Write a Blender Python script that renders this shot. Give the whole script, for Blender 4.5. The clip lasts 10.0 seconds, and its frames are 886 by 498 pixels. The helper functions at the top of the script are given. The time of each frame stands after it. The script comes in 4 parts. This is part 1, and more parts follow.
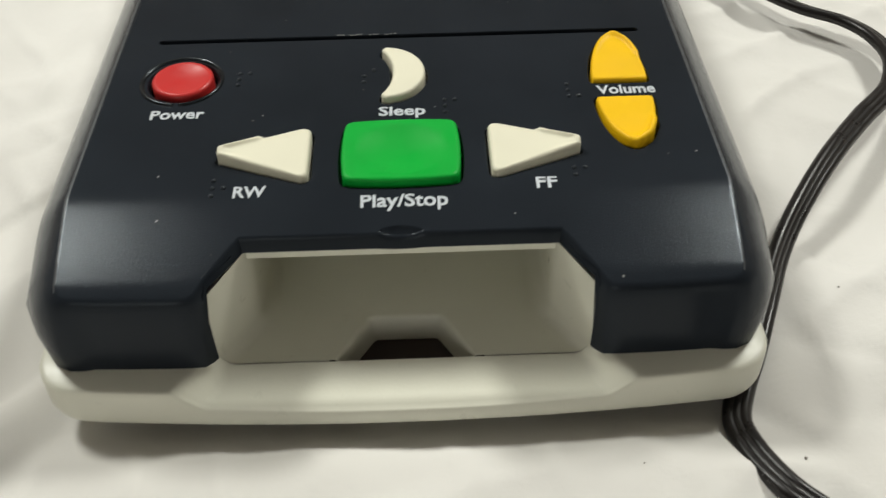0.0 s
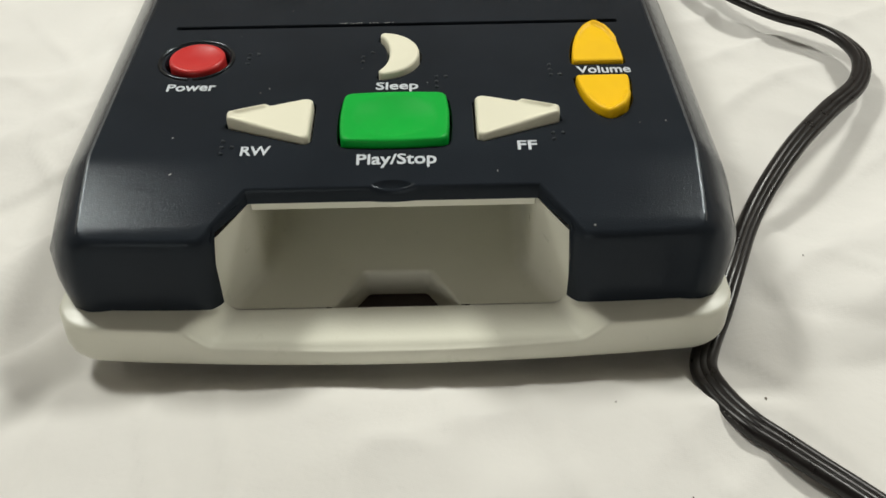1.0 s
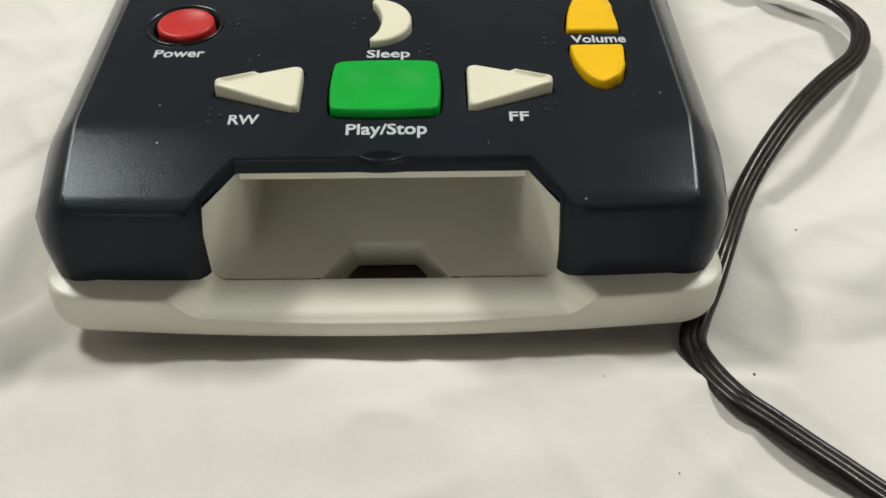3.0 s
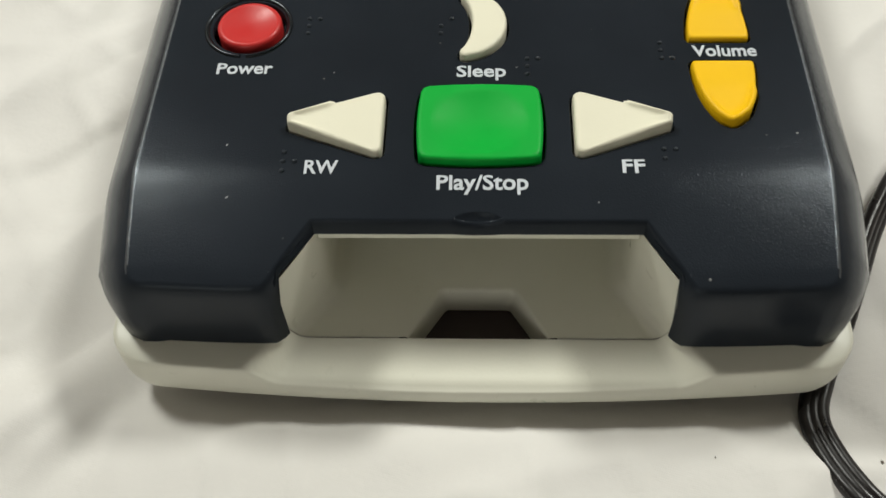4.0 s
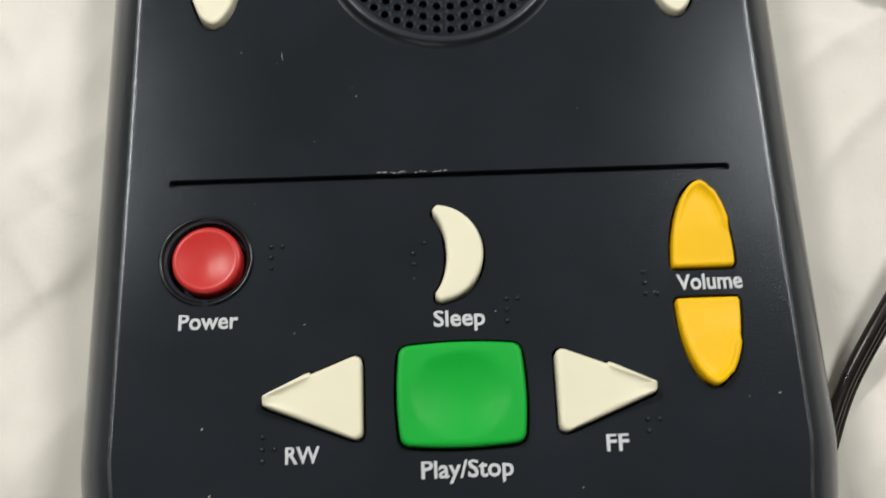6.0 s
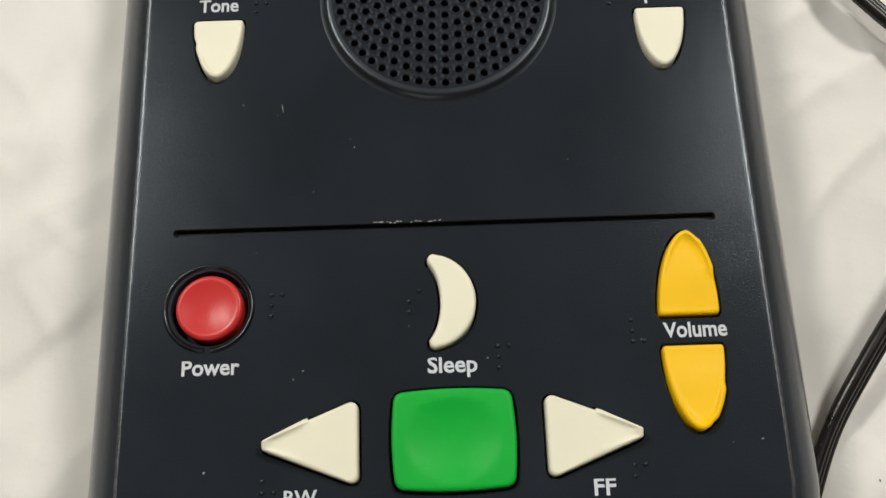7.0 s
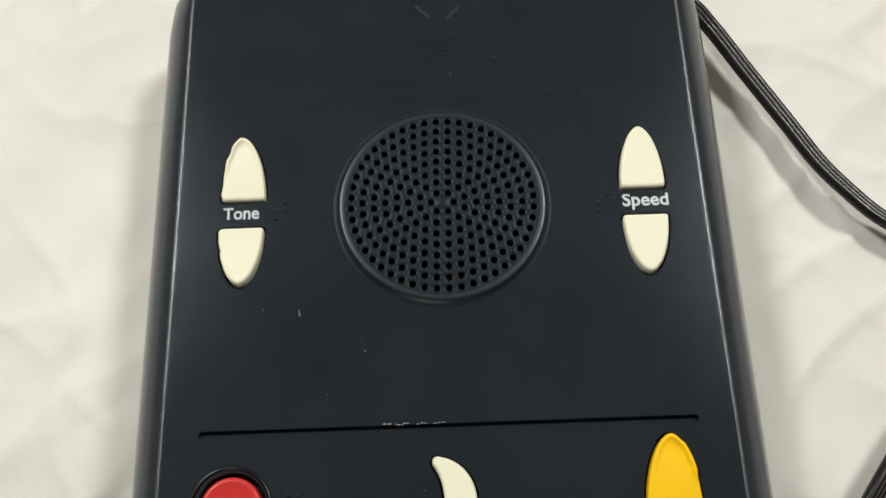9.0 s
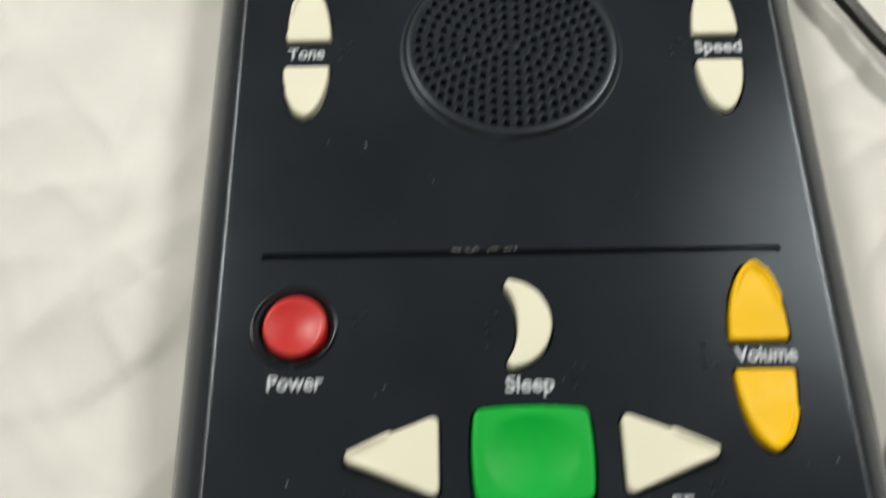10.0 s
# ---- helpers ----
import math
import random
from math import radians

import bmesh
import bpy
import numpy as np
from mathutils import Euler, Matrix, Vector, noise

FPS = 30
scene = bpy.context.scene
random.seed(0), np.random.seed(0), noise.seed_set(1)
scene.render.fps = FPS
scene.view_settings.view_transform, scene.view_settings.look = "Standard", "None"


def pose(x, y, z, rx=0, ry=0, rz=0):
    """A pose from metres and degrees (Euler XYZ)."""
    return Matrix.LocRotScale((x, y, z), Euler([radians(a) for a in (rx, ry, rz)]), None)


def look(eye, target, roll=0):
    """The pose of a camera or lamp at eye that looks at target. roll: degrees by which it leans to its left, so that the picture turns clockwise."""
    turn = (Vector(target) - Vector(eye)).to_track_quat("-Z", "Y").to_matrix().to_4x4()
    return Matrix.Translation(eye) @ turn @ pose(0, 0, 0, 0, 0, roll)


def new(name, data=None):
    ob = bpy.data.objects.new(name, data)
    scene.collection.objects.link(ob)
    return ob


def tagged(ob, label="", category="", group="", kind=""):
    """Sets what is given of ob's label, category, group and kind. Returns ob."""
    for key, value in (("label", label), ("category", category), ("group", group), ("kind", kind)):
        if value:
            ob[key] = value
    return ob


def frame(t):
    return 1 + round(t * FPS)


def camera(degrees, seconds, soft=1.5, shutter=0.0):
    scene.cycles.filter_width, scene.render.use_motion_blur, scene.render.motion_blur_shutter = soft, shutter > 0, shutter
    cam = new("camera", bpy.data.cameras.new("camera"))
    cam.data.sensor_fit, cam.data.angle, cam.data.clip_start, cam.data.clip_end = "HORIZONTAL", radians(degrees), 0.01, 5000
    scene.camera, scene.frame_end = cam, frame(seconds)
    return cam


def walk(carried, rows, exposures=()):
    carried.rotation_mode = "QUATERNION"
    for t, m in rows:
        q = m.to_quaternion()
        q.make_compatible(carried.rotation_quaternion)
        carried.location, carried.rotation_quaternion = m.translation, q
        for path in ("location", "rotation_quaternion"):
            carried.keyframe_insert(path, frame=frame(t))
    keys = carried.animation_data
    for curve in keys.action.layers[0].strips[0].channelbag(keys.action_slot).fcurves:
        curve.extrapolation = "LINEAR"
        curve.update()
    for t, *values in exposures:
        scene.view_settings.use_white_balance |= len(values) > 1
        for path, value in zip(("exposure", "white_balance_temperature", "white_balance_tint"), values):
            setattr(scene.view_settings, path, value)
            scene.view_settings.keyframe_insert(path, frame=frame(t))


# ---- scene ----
cam = camera(49.70, 10.0, shutter=0.5)
PATH = [
    (0, (0.00559, -0.21963, 0.18723), (0.01044, -0.00596, -0.02330), -0.97),
    (0.2, (0.00428, -0.22730, 0.18326), (0.00632, -0.00704, -0.02042), -1.24),
    (0.5, (0.00738, -0.23738, 0.18339), (0.00628, -0.01321, -0.01598), -1.22),
    (0.7, (0.00548, -0.24336, 0.18291), (0.00603, -0.01904, -0.01629), -1.24),
    (1, (0.00985, -0.24864, 0.18326), (0.01198, -0.02367, -0.01519), -0.88),
    (1.2, (0.00741, -0.25141, 0.18383), (0.00948, -0.02791, -0.01628), -0.87),
    (1.5, (0.00916, -0.25302, 0.18448), (0.00776, -0.02974, -0.01588), -1.06),
    (1.7, (0.00727, -0.25461, 0.18311), (0.00923, -0.03138, -0.01730), -0.63),
    (2, (0.01040, -0.25030, 0.18620), (0.00943, -0.02992, -0.01735), -1.16),
    (2.2, (0.01271, -0.24877, 0.18579), (0.01163, -0.03019, -0.01969), -1.12),
    (3.3, (0.01021, -0.24154, 0.18344), (0.01375, -0.02607, -0.02526), 0.01),
    (3.5, (0.00707, -0.22746, 0.19236), (0.00494, -0.02570, -0.02965), -0.76),
    (3.8, (0.00064, -0.20513, 0.19969), (-0.00556, -0.01856, -0.03516), -1.53),
    (4, (0.00099, -0.18873, 0.20387), (-0.01139, -0.01737, -0.04206), -3.17),
    (4.2, (-0.00346, -0.17175, 0.20713), (-0.01049, -0.01666, -0.04957), -2.41),
    (4.5, (-0.00612, -0.14374, 0.21490), (-0.00935, -0.01263, -0.05491), -2.41),
    (4.7, (-0.00921, -0.13147, 0.21971), (-0.01026, -0.01317, -0.05598), -1.98),
    (5, (-0.00848, -0.11194, 0.22967), (-0.01298, -0.01858, -0.05540), -4.33),
    (5.2, (-0.00977, -0.10804, 0.23245), (-0.00889, -0.00831, -0.05049), -1.27),
    (5.5, (-0.00773, -0.09586, 0.24129), (-0.00425, -0.00368, -0.04418), 0.36),
    (5.8, (-0.00712, -0.08666, 0.24844), (-0.00256, 0.00785, -0.03625), 0.74),
    (6, (-0.00564, -0.08156, 0.25047), (-0.00093, 0.01036, -0.03507), 0.79),
    (6.2, (-0.00277, -0.08056, 0.25228), (-0.00119, 0.01649, -0.03158), -1.11),
    (7.3, (-0.00213, -0.07169, 0.26120), (0.00082, 0.02028, -0.02434), -0.16),
    (7.5, (-0.00336, -0.06951, 0.26107), (0.00165, 0.01963, -0.02533), 1.23),
    (7.8, (-0.00094, -0.07011, 0.25971), (0.00111, 0.02068, -0.02621), -0.70),
    (8, (-0.00162, -0.06256, 0.26355), (0.00066, 0.02353, -0.02382), -0.47),
    (8.3, (-0.00175, -0.05726, 0.26969), (0.00043, 0.03393, -0.01611), -0.68),
    (8.5, (0.00061, -0.05089, 0.27630), (0.00140, 0.04416, -0.00825), -1.64),
    (8.7, (0.00050, -0.04964, 0.28101), (0.00231, 0.05428, -0.00041), -1.08),
    (9, (0.00038, -0.04701, 0.29090), (0.00020, 0.06377, 0.01210), -2.17),
    (9.2, (-0.00027, -0.04702, 0.29212), (-0.00258, 0.06873, 0.01536), -3.32),
    (9.3, (0.00124, -0.04859, 0.29293), (-0.00397, 0.07324, 0.01883), -5.16),
    (9.5, (-0.00198, -0.05493, 0.28911), (-0.00932, 0.06683, 0.01503), -6.94),
    (9.7, (-0.00525, -0.06717, 0.27948), (-0.00809, 0.05709, 0.00644), -4.46),
    (9.9, (-0.01224, -0.08550, 0.26767), (-0.01514, 0.03925, -0.00515), -2.74),
    (10, (-0.01752, -0.09913, 0.26077), (-0.01919, 0.03051, -0.00977), -1.72),
]
TONE = [(0, 0.1, 6500, 10), (2, 0.06, 6500, 10), (4.5, 0.07, 6500, 10), (5, 0.14, 6540, 11), (5.5, 0.14, 6580, 13), (6, 0.06, 6580, 13), (8, -0.02, 6600, 13.5), (9, 0.06, 6520, 11), (10, 0.02, 6540, 10.5)]
walk(cam, [(t, look(eye, target, roll)) for t, eye, target, roll in PATH], TONE)

# ---- light ----
world = bpy.data.worlds.new("world")
scene.world = world
world.use_nodes = True
world.node_tree.nodes["Background"].inputs[0].default_value = (1.0, 0.95, 0.88, 1)
world.node_tree.nodes["Background"].inputs[1].default_value = 0.02


def ceiling_lamp(name, at, target, size, watts, colour):
    data = bpy.data.lights.new(name, "AREA")
    data.shape, data.size, data.energy, data.color = "DISK", size, watts, colour
    ob = new(name, data)
    ob.matrix_world = look(at, target)
    return ob


LAMPS = (((0.92, 0.8, 1.62), 26.5, 0.42), ((-0.94, 0.82, 1.62), 28.0, 0.42))
for spot, watts, wide in LAMPS:
    ceiling_lamp("ceiling_lamp", spot, (spot[0], spot[1] - 0.001, 0.0), wide, watts, (0.98, 0.99, 0.905))
# Unseen fill low in front, added to brighten the base's front and the pocket.
ceiling_lamp("front_fill", (-0.6, -2.1, 0.6), (0.0, 0.0, 0.03), 1.1, 5.0, (0.98, 0.99, 0.905))


# ---- materials ----
def material(name, colour, rough=0.5, metal=0.0):
    m = bpy.data.materials.new(name)
    m.use_nodes = True
    b = m.node_tree.nodes["Principled BSDF"]
    b.inputs["Base Color"].default_value = (*colour, 1)
    b.inputs["Roughness"].default_value = rough
    b.inputs["Metallic"].default_value = metal
    return m, m.node_tree.nodes, m.node_tree.links, b


def add_noise(nodes, links, scale, detail=4.0, rough=0.55, coords="Object"):
    tc = nodes.new("ShaderNodeTexCoord")
    n = nodes.new("ShaderNodeTexNoise")
    n.inputs["Scale"].default_value, n.inputs["Detail"].default_value = scale, detail
    n.inputs["Roughness"].default_value = rough
    links.new(tc.outputs[coords], n.inputs["Vector"])
    return n


def ramp(nodes, links, socket, a, b, ca, cb):
    r = nodes.new("ShaderNodeValToRGB")
    r.color_ramp.elements[0].position, r.color_ramp.elements[1].position = a, b
    r.color_ramp.elements[0].color, r.color_ramp.elements[1].color = (*ca, 1), (*cb, 1)
    links.new(socket, r.inputs[0])
    return r


def add_bump(nodes, links, bsdf, pairs):
    """Stack bumps: pairs of (height socket, strength, distance)."""
    last = None
    for socket, strength, distance in pairs:
        b = nodes.new("ShaderNodeBump")
        b.inputs["Strength"].default_value, b.inputs["Distance"].default_value = strength, distance
        links.new(socket, b.inputs["Height"])
        if last:
            links.new(last.outputs[0], b.inputs["Normal"])
        last = b
    links.new(last.outputs[0], bsdf.inputs["Normal"])


def plastic(name, colour, rough, grain_scale, grain, spread=0.1, rough_spread=0.08, gloss=0.35):
    """Moulded plastic: a leathery grain, faint tone drift and uneven gloss."""
    m, nodes, links, b = material(name, colour, rough)
    b.inputs["Specular IOR Level"].default_value = gloss
    drift = add_noise(nodes, links, 35.0, 3.0)
    lo, hi = [c * (1 - spread) for c in colour], [min(1, c * (1 + spread)) for c in colour]
    links.new(ramp(nodes, links, drift.outputs[0], 0.3, 0.7, lo, hi).outputs[0], b.inputs["Base Color"])
    wear = add_noise(nodes, links, 180.0, 5.0, 0.65)
    r0, r1 = rough - rough_spread, rough + rough_spread
    links.new(ramp(nodes, links, wear.outputs[0], 0.3, 0.7, (r0,) * 3, (r1,) * 3).outputs[0], b.inputs["Roughness"])
    fine = add_noise(nodes, links, grain_scale, 3.0, 0.6)
    add_bump(nodes, links, b, [(fine.outputs[0], grain, 0.0003)])
    return m


def dark_plastic(name, colour, rough, grain, gloss=0.17, patch=0.0, flank=0.0):
    """Charcoal shell: leather grain, a few pale dust specks; patch paints in pale glint flecks."""
    m, nodes, links, b = material(name, colour, rough)
    b.inputs["Specular IOR Level"].default_value = gloss
    b.inputs["Specular Tint"].default_value = (0.8, 0.9, 1.0, 1)
    if flank:
        # the moulded sides are polished, the top is grained
        where = nodes.new("ShaderNodeTexCoord")
        xyz = nodes.new("ShaderNodeSeparateXYZ")
        links.new(where.outputs["Object"], xyz.inputs[0])
        wide = nodes.new("ShaderNodeMath")
        wide.operation = "ABSOLUTE"
        links.new(xyz.outputs[0], wide.inputs[0])
        side, long = nodes.new("ShaderNodeMapRange"), nodes.new("ShaderNodeMapRange")
        for node, a, b0, lo, hi in ((side, 0.0714, 0.0732, 0.0, 1.0), (long, -0.086, -0.066, 0.15, 1.0)):
            node.interpolation_type = "SMOOTHSTEP"
            for k, value in zip((1, 2, 3, 4), (a, b0, lo, hi)):
                node.inputs[k].default_value = value
        links.new(wide.outputs[0], side.inputs[0])
        links.new(xyz.outputs[1], long.inputs[0])
        both = nodes.new("ShaderNodeMath")
        both.operation = "MULTIPLY"
        links.new(side.outputs[0], both.inputs[0])
        links.new(long.outputs[0], both.inputs[1])
        shine = nodes.new("ShaderNodeMapRange")
        shine.inputs[3].default_value, shine.inputs[4].default_value = gloss, flank
        links.new(both.outputs[0], shine.inputs[0])
        links.new(shine.outputs[0], b.inputs["Specular IOR Level"])
    drift = add_noise(nodes, links, 22.0, 4.0)
    base = ramp(nodes, links, drift.outputs[0], 0.3, 0.7, [c * 0.85 for c in colour], [c * 1.18 for c in colour])
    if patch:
        glint_flecks = add_noise(nodes, links, 900.0, 3.0, 0.7)
        pale = ramp(nodes, links, glint_flecks.outputs[0], 0.45, 0.62, (0, 0, 0), (patch, patch, patch * 0.97))
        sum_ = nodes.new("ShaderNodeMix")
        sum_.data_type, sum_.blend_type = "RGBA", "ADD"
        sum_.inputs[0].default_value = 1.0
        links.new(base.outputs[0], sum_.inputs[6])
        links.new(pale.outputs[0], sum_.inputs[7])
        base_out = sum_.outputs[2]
    else:
        base_out = base.outputs[0]
    # dust: tiny, sparse, pale
    tc = nodes.new("ShaderNodeTexCoord")
    v = nodes.new("ShaderNodeTexVoronoi")
    v.inputs["Scale"].default_value = 230.0
    links.new(tc.outputs["Object"], v.inputs["Vector"])
    dot = ramp(nodes, links, v.outputs["Distance"], 0.035, 0.07, (1, 1, 1), (0, 0, 0))
    pick = nodes.new("ShaderNodeSeparateColor")
    links.new(v.outputs["Color"], pick.inputs[0])
    some = ramp(nodes, links, pick.outputs[0], 0.86, 0.94, (0, 0, 0), (0.45, 0.45, 0.45))
    mul = nodes.new("ShaderNodeMath")
    mul.operation = "MULTIPLY"
    links.new(dot.outputs[0], mul.inputs[0])
    links.new(some.outputs[0], mul.inputs[1])
    mix = nodes.new("ShaderNodeMix")
    mix.data_type = "RGBA"
    links.new(mul.outputs[0], mix.inputs[0])
    links.new(base_out, mix.inputs[6])
    mix.inputs[7].default_value = (0.32, 0.31, 0.28, 1)
    links.new(mix.outputs[2], b.inputs["Base Color"])
    wear = add_noise(nodes, links, 60.0, 6.0, 0.7)
    links.new(ramp(nodes, links, wear.outputs[0], 0.3, 0.72, (rough - 0.02,) * 3, (rough + 0.03,) * 3).outputs[0], b.inputs["Roughness"])
    fine = add_noise(nodes, links, 2600.0, 2.0, 0.5)
    coarse = add_noise(nodes, links, 750.0, 2.0, 0.5)
    add_bump(nodes, links, b, [(coarse.outputs[0], grain * 0.12, 0.0002), (fine.outputs[0], grain, 0.0002)])
    return m


def sheet_cloth(name):
    """White cotton: fine weave, soft creases and slight yellowing."""
    m, nodes, links, b = material(name, (0.78, 0.765, 0.735), 0.9)
    b.inputs["Sheen Weight"].default_value = 0.15
    tone = add_noise(nodes, links, 9.0, 4.0)
    links.new(ramp(nodes, links, tone.outputs[0], 0.3, 0.7, (0.69, 0.67, 0.64), (0.775, 0.755, 0.73)).outputs[0], b.inputs["Base Color"])
    tc = nodes.new("ShaderNodeTexCoord")
    heights = []
    for turn in (0.0, math.pi / 2):
        mp = nodes.new("ShaderNodeMapping")
        mp.inputs["Rotation"].default_value = (0, 0, turn + 0.3)
        links.new(tc.outputs["Object"], mp.inputs["Vector"])
        w = nodes.new("ShaderNodeTexWave")
        w.inputs["Scale"].default_value, w.inputs["Distortion"].default_value = 620.0, 1.0
        links.new(mp.outputs[0], w.inputs["Vector"])
        heights.append(w.outputs["Fac"])
    crease = add_noise(nodes, links, 38.0, 5.0, 0.6)
    soft = add_noise(nodes, links, 14.0, 3.0, 0.5)
    add_bump(nodes, links, b, [(soft.outputs[0], 0.5, 0.006), (crease.outputs[0], 0.45, 0.0016), (heights[0], 0.04, 0.0002), (heights[1], 0.04, 0.0002)])
    return m


CHARCOAL = dark_plastic("charcoal_plastic", (0.0168, 0.0205, 0.0265), 0.16, 0.24, gloss=0.115, flank=0.55)
SMOOTH_CHARCOAL = dark_plastic("smooth_charcoal_plastic", (0.0122, 0.0150, 0.0194), 0.34, 0.07, 0.5)
# Paler, glossier copy of the shell: a painted glint for the flanks' edges.
GLINT_CHARCOAL = dark_plastic("charcoal_edge_glint", (0.024, 0.0255, 0.028), 0.3, 0.5, 0.95, 0.05)
GRILLE = dark_plastic("grille_plastic", (0.0125, 0.0153, 0.0200), 0.4, 0.1, 0.12)
COLLAR = dark_plastic("glossy_black_plastic", (0.005, 0.006, 0.0075), 0.24, 0.05, 0.5)
CREAM = plastic("cream_plastic", (0.75, 0.74, 0.64), 0.34, 1500.0, 0.08, 0.03)
IVORY = plastic("ivory_rubber", (0.83, 0.80, 0.645), 0.5, 1500.0, 0.06, 0.03)
GREEN = plastic("green_rubber", (0.001, 0.40, 0.042), 0.45, 1500.0, 0.06, 0.06, gloss=0.2)
YELLOW = plastic("yellow_rubber", (0.92, 0.54, 0.006), 0.45, 1500.0, 0.06, 0.05, gloss=0.22)
RED = plastic("red_rubber", (0.57, 0.031, 0.03), 0.36, 1500.0, 0.05, 0.06)
PRINT = plastic("white_print", (0.60, 0.635, 0.685), 0.55, 900.0, 0.03, 0.05)
INSIDE = plastic("black_inside", (0.008, 0.008, 0.008), 0.7, 400.0, 0.05)
BROWN = plastic("brown_black_plate", (0.042, 0.03, 0.027), 0.6, 400.0, 0.05)
RUBBER = plastic("black_rubber", (0.012, 0.012, 0.012), 0.7, 400.0, 0.05)
CORD = plastic("black_cord_vinyl", (0.008, 0.0062, 0.0062), 0.33, 700.0, 0.05, 0.1, gloss=0.4)
SCUFF = plastic("pale_scuff", (0.38, 0.38, 0.37), 0.7, 900.0, 0.1)
FADED = plastic("faded_grey_print", (0.10, 0.098, 0.095), 0.6, 900.0, 0.05)
LINT = plastic("brown_lint", (0.14, 0.12, 0.10), 0.9, 900.0, 0.1)
SHEET = sheet_cloth("white_cotton")
# Unseen walls, floor and ceiling: dim warm tones set for their bounced light.
WALL = plastic("wall_paint", (0.3, 0.265, 0.24), 0.85, 90.0, 0.2, 0.04)

CEILING = plastic("ceiling_paint", (0.33, 0.315, 0.3), 0.9, 90.0, 0.2, 0.04)

MM = 0.001


# ---- building helpers ----
def link_mesh(name, bm, mat, smooth=True, sharp=35.0):
    bmesh.ops.remove_doubles(bm, verts=bm.verts, dist=1e-6)
    bmesh.ops.recalc_face_normals(bm, faces=bm.faces)
    for f in bm.faces:
        f.smooth = smooth
    if smooth:
        limit = radians(sharp)
        for e in bm.edges:
            if len(e.link_faces) == 2 and e.calc_face_angle(0.0) > limit:
                e.smooth = False
    me = bpy.data.meshes.new(name)
    bm.to_mesh(me)
    bm.free()
    me.materials.append(mat)
    return new(name, me)


def part(name, bm, mat, parent, label="", smooth=True, sharp=35.0):
    ob = link_mesh(name, bm, mat, smooth, sharp)
    ob.parent = parent
    ob.matrix_parent_inverse = parent.matrix_world.inverted()
    return tagged(ob, label)


def loft(bm, rings, closed=True):
    """Faces between rings of points that have the same count. Returns the rings' vertices."""
    made = [[bm.verts.new(p) for p in ring] for ring in rings]
    for a, b in zip(made, made[1:]):
        n = len(a)
        for i in range(n if closed else n - 1):
            j = (i + 1) % n
            q = [a[i], a[j], b[j], b[i]]
            if len({tuple(v.co) for v in q}) >= 3:
                bm.faces.new(q)
    return made


def smooth01(u):
    u = min(1.0, max(0.0, u))
    return u * u * (3 - 2 * u)


def top_z(y):
    """Height (mm) of the shell's top: flat, then falling in a gentle curve to the front."""
    u = -62.0 - y
    bend = 0.5 * (math.hypot(u, 3.0) + u) - 0.19 if y < -50.0 else 0.0
    return 50.0 - max(0.0, bend) * (0.155 + 0.0008 * max(0.0, u)) - 0.45 * (max(0.0, -82.6 - y) / 4.3) ** 2


def rounded(points, radius, n=5):
    """A closed outline with rounded corners; radius: one number or one for each corner."""
    out = []
    k = len(points)
    for i in range(k):
        p, a, b = (Vector(points[j % k]) for j in (i, i - 1, i + 1))
        r = radius[i] if isinstance(radius, (list, tuple)) else radius
        u, w = (a - p).normalized(), (b - p).normalized()
        half = u.angle(w) / 2
        d = min(r / math.tan(half), 0.49 * (a - p).length, 0.49 * (b - p).length)
        r = d * math.tan(half)
        c = p + (u + w).normalized() * (r / math.sin(half))
        s, e = p + u * d - c, p + w * d - c
        turn = s.angle_signed(e)
        for q in range(n + 1):
            v = s.copy()
            v.rotate(Matrix.Rotation(-turn * q / n, 2))
            out.append(tuple(c + v))
    return out


def densify(points, step):
    out = []
    for a, b in zip(points, points[1:] + points[:1]):
        n = max(1, int(math.dist(a, b) / step))
        out += [(a[0] + (b[0] - a[0]) * i / n, a[1] + (b[1] - a[1]) * i / n) for i in range(n)]
    return out


def offset(points, d):
    """The outline moved outwards by d (counter-clockwise points)."""
    area = sum(a[0] * b[1] - b[0] * a[1] for a, b in zip(points, points[1:] + points[:1]))
    sign = 1 if area > 0 else -1
    out = []
    k = len(points)
    for i in range(k):
        a, p, b = (Vector(points[j % k]) for j in (i - 1, i, i + 1))
        t = (b - a).normalized()
        out.append((p.x + sign * t.y * d, p.y - sign * t.x * d))
    return out


# ---- outlines of the controls (mm) ----
def half_oval(cx, base, tip, width, n=16, lean=0.0, lip=0.0):
    """A flat-ended oval half: straight base, sides closing to a round tip."""
    pts = []
    for i in range(n + 1):
        v = math.sin(math.pi / 2 * i / n) if i < n else 1.0
        pts.append((v, (1 - v**2.1) ** 0.57))
    right = [(cx + lean * v + width / 2 * w + (lip if 0.5 < v < 0.9 else 0.0), base + (tip - base) * v) for v, w in pts]
    left = [(cx + lean * v - width / 2 * w, base + (tip - base) * v) for v, w in reversed(pts[:-1])]
    loop = right + left
    # soften the two base corners
    a, b = loop[0], loop[-1]
    s = 1 if tip > base else -1
    loop[0:1] = [(a[0] - 1.1, a[1]), (a[0] - 0.35, a[1] + 0.12 * s), (a[0] - 0.02, a[1] + 0.75 * s)]
    loop[-1:] = [(b[0] + 0.02, b[1] + 0.75 * s), (b[0] + 0.35, b[1] + 0.12 * s), (b[0] + 1.1, b[1])]
    return loop


def chipped(loop, cx, seed):
    """The outline with one side slightly nibbled."""
    rnd = random.Random(seed)
    return [(x + rnd.choice((0.0, 0.1, 0.35)), y) if x < cx - 3.5 else (x, y) for x, y in loop]


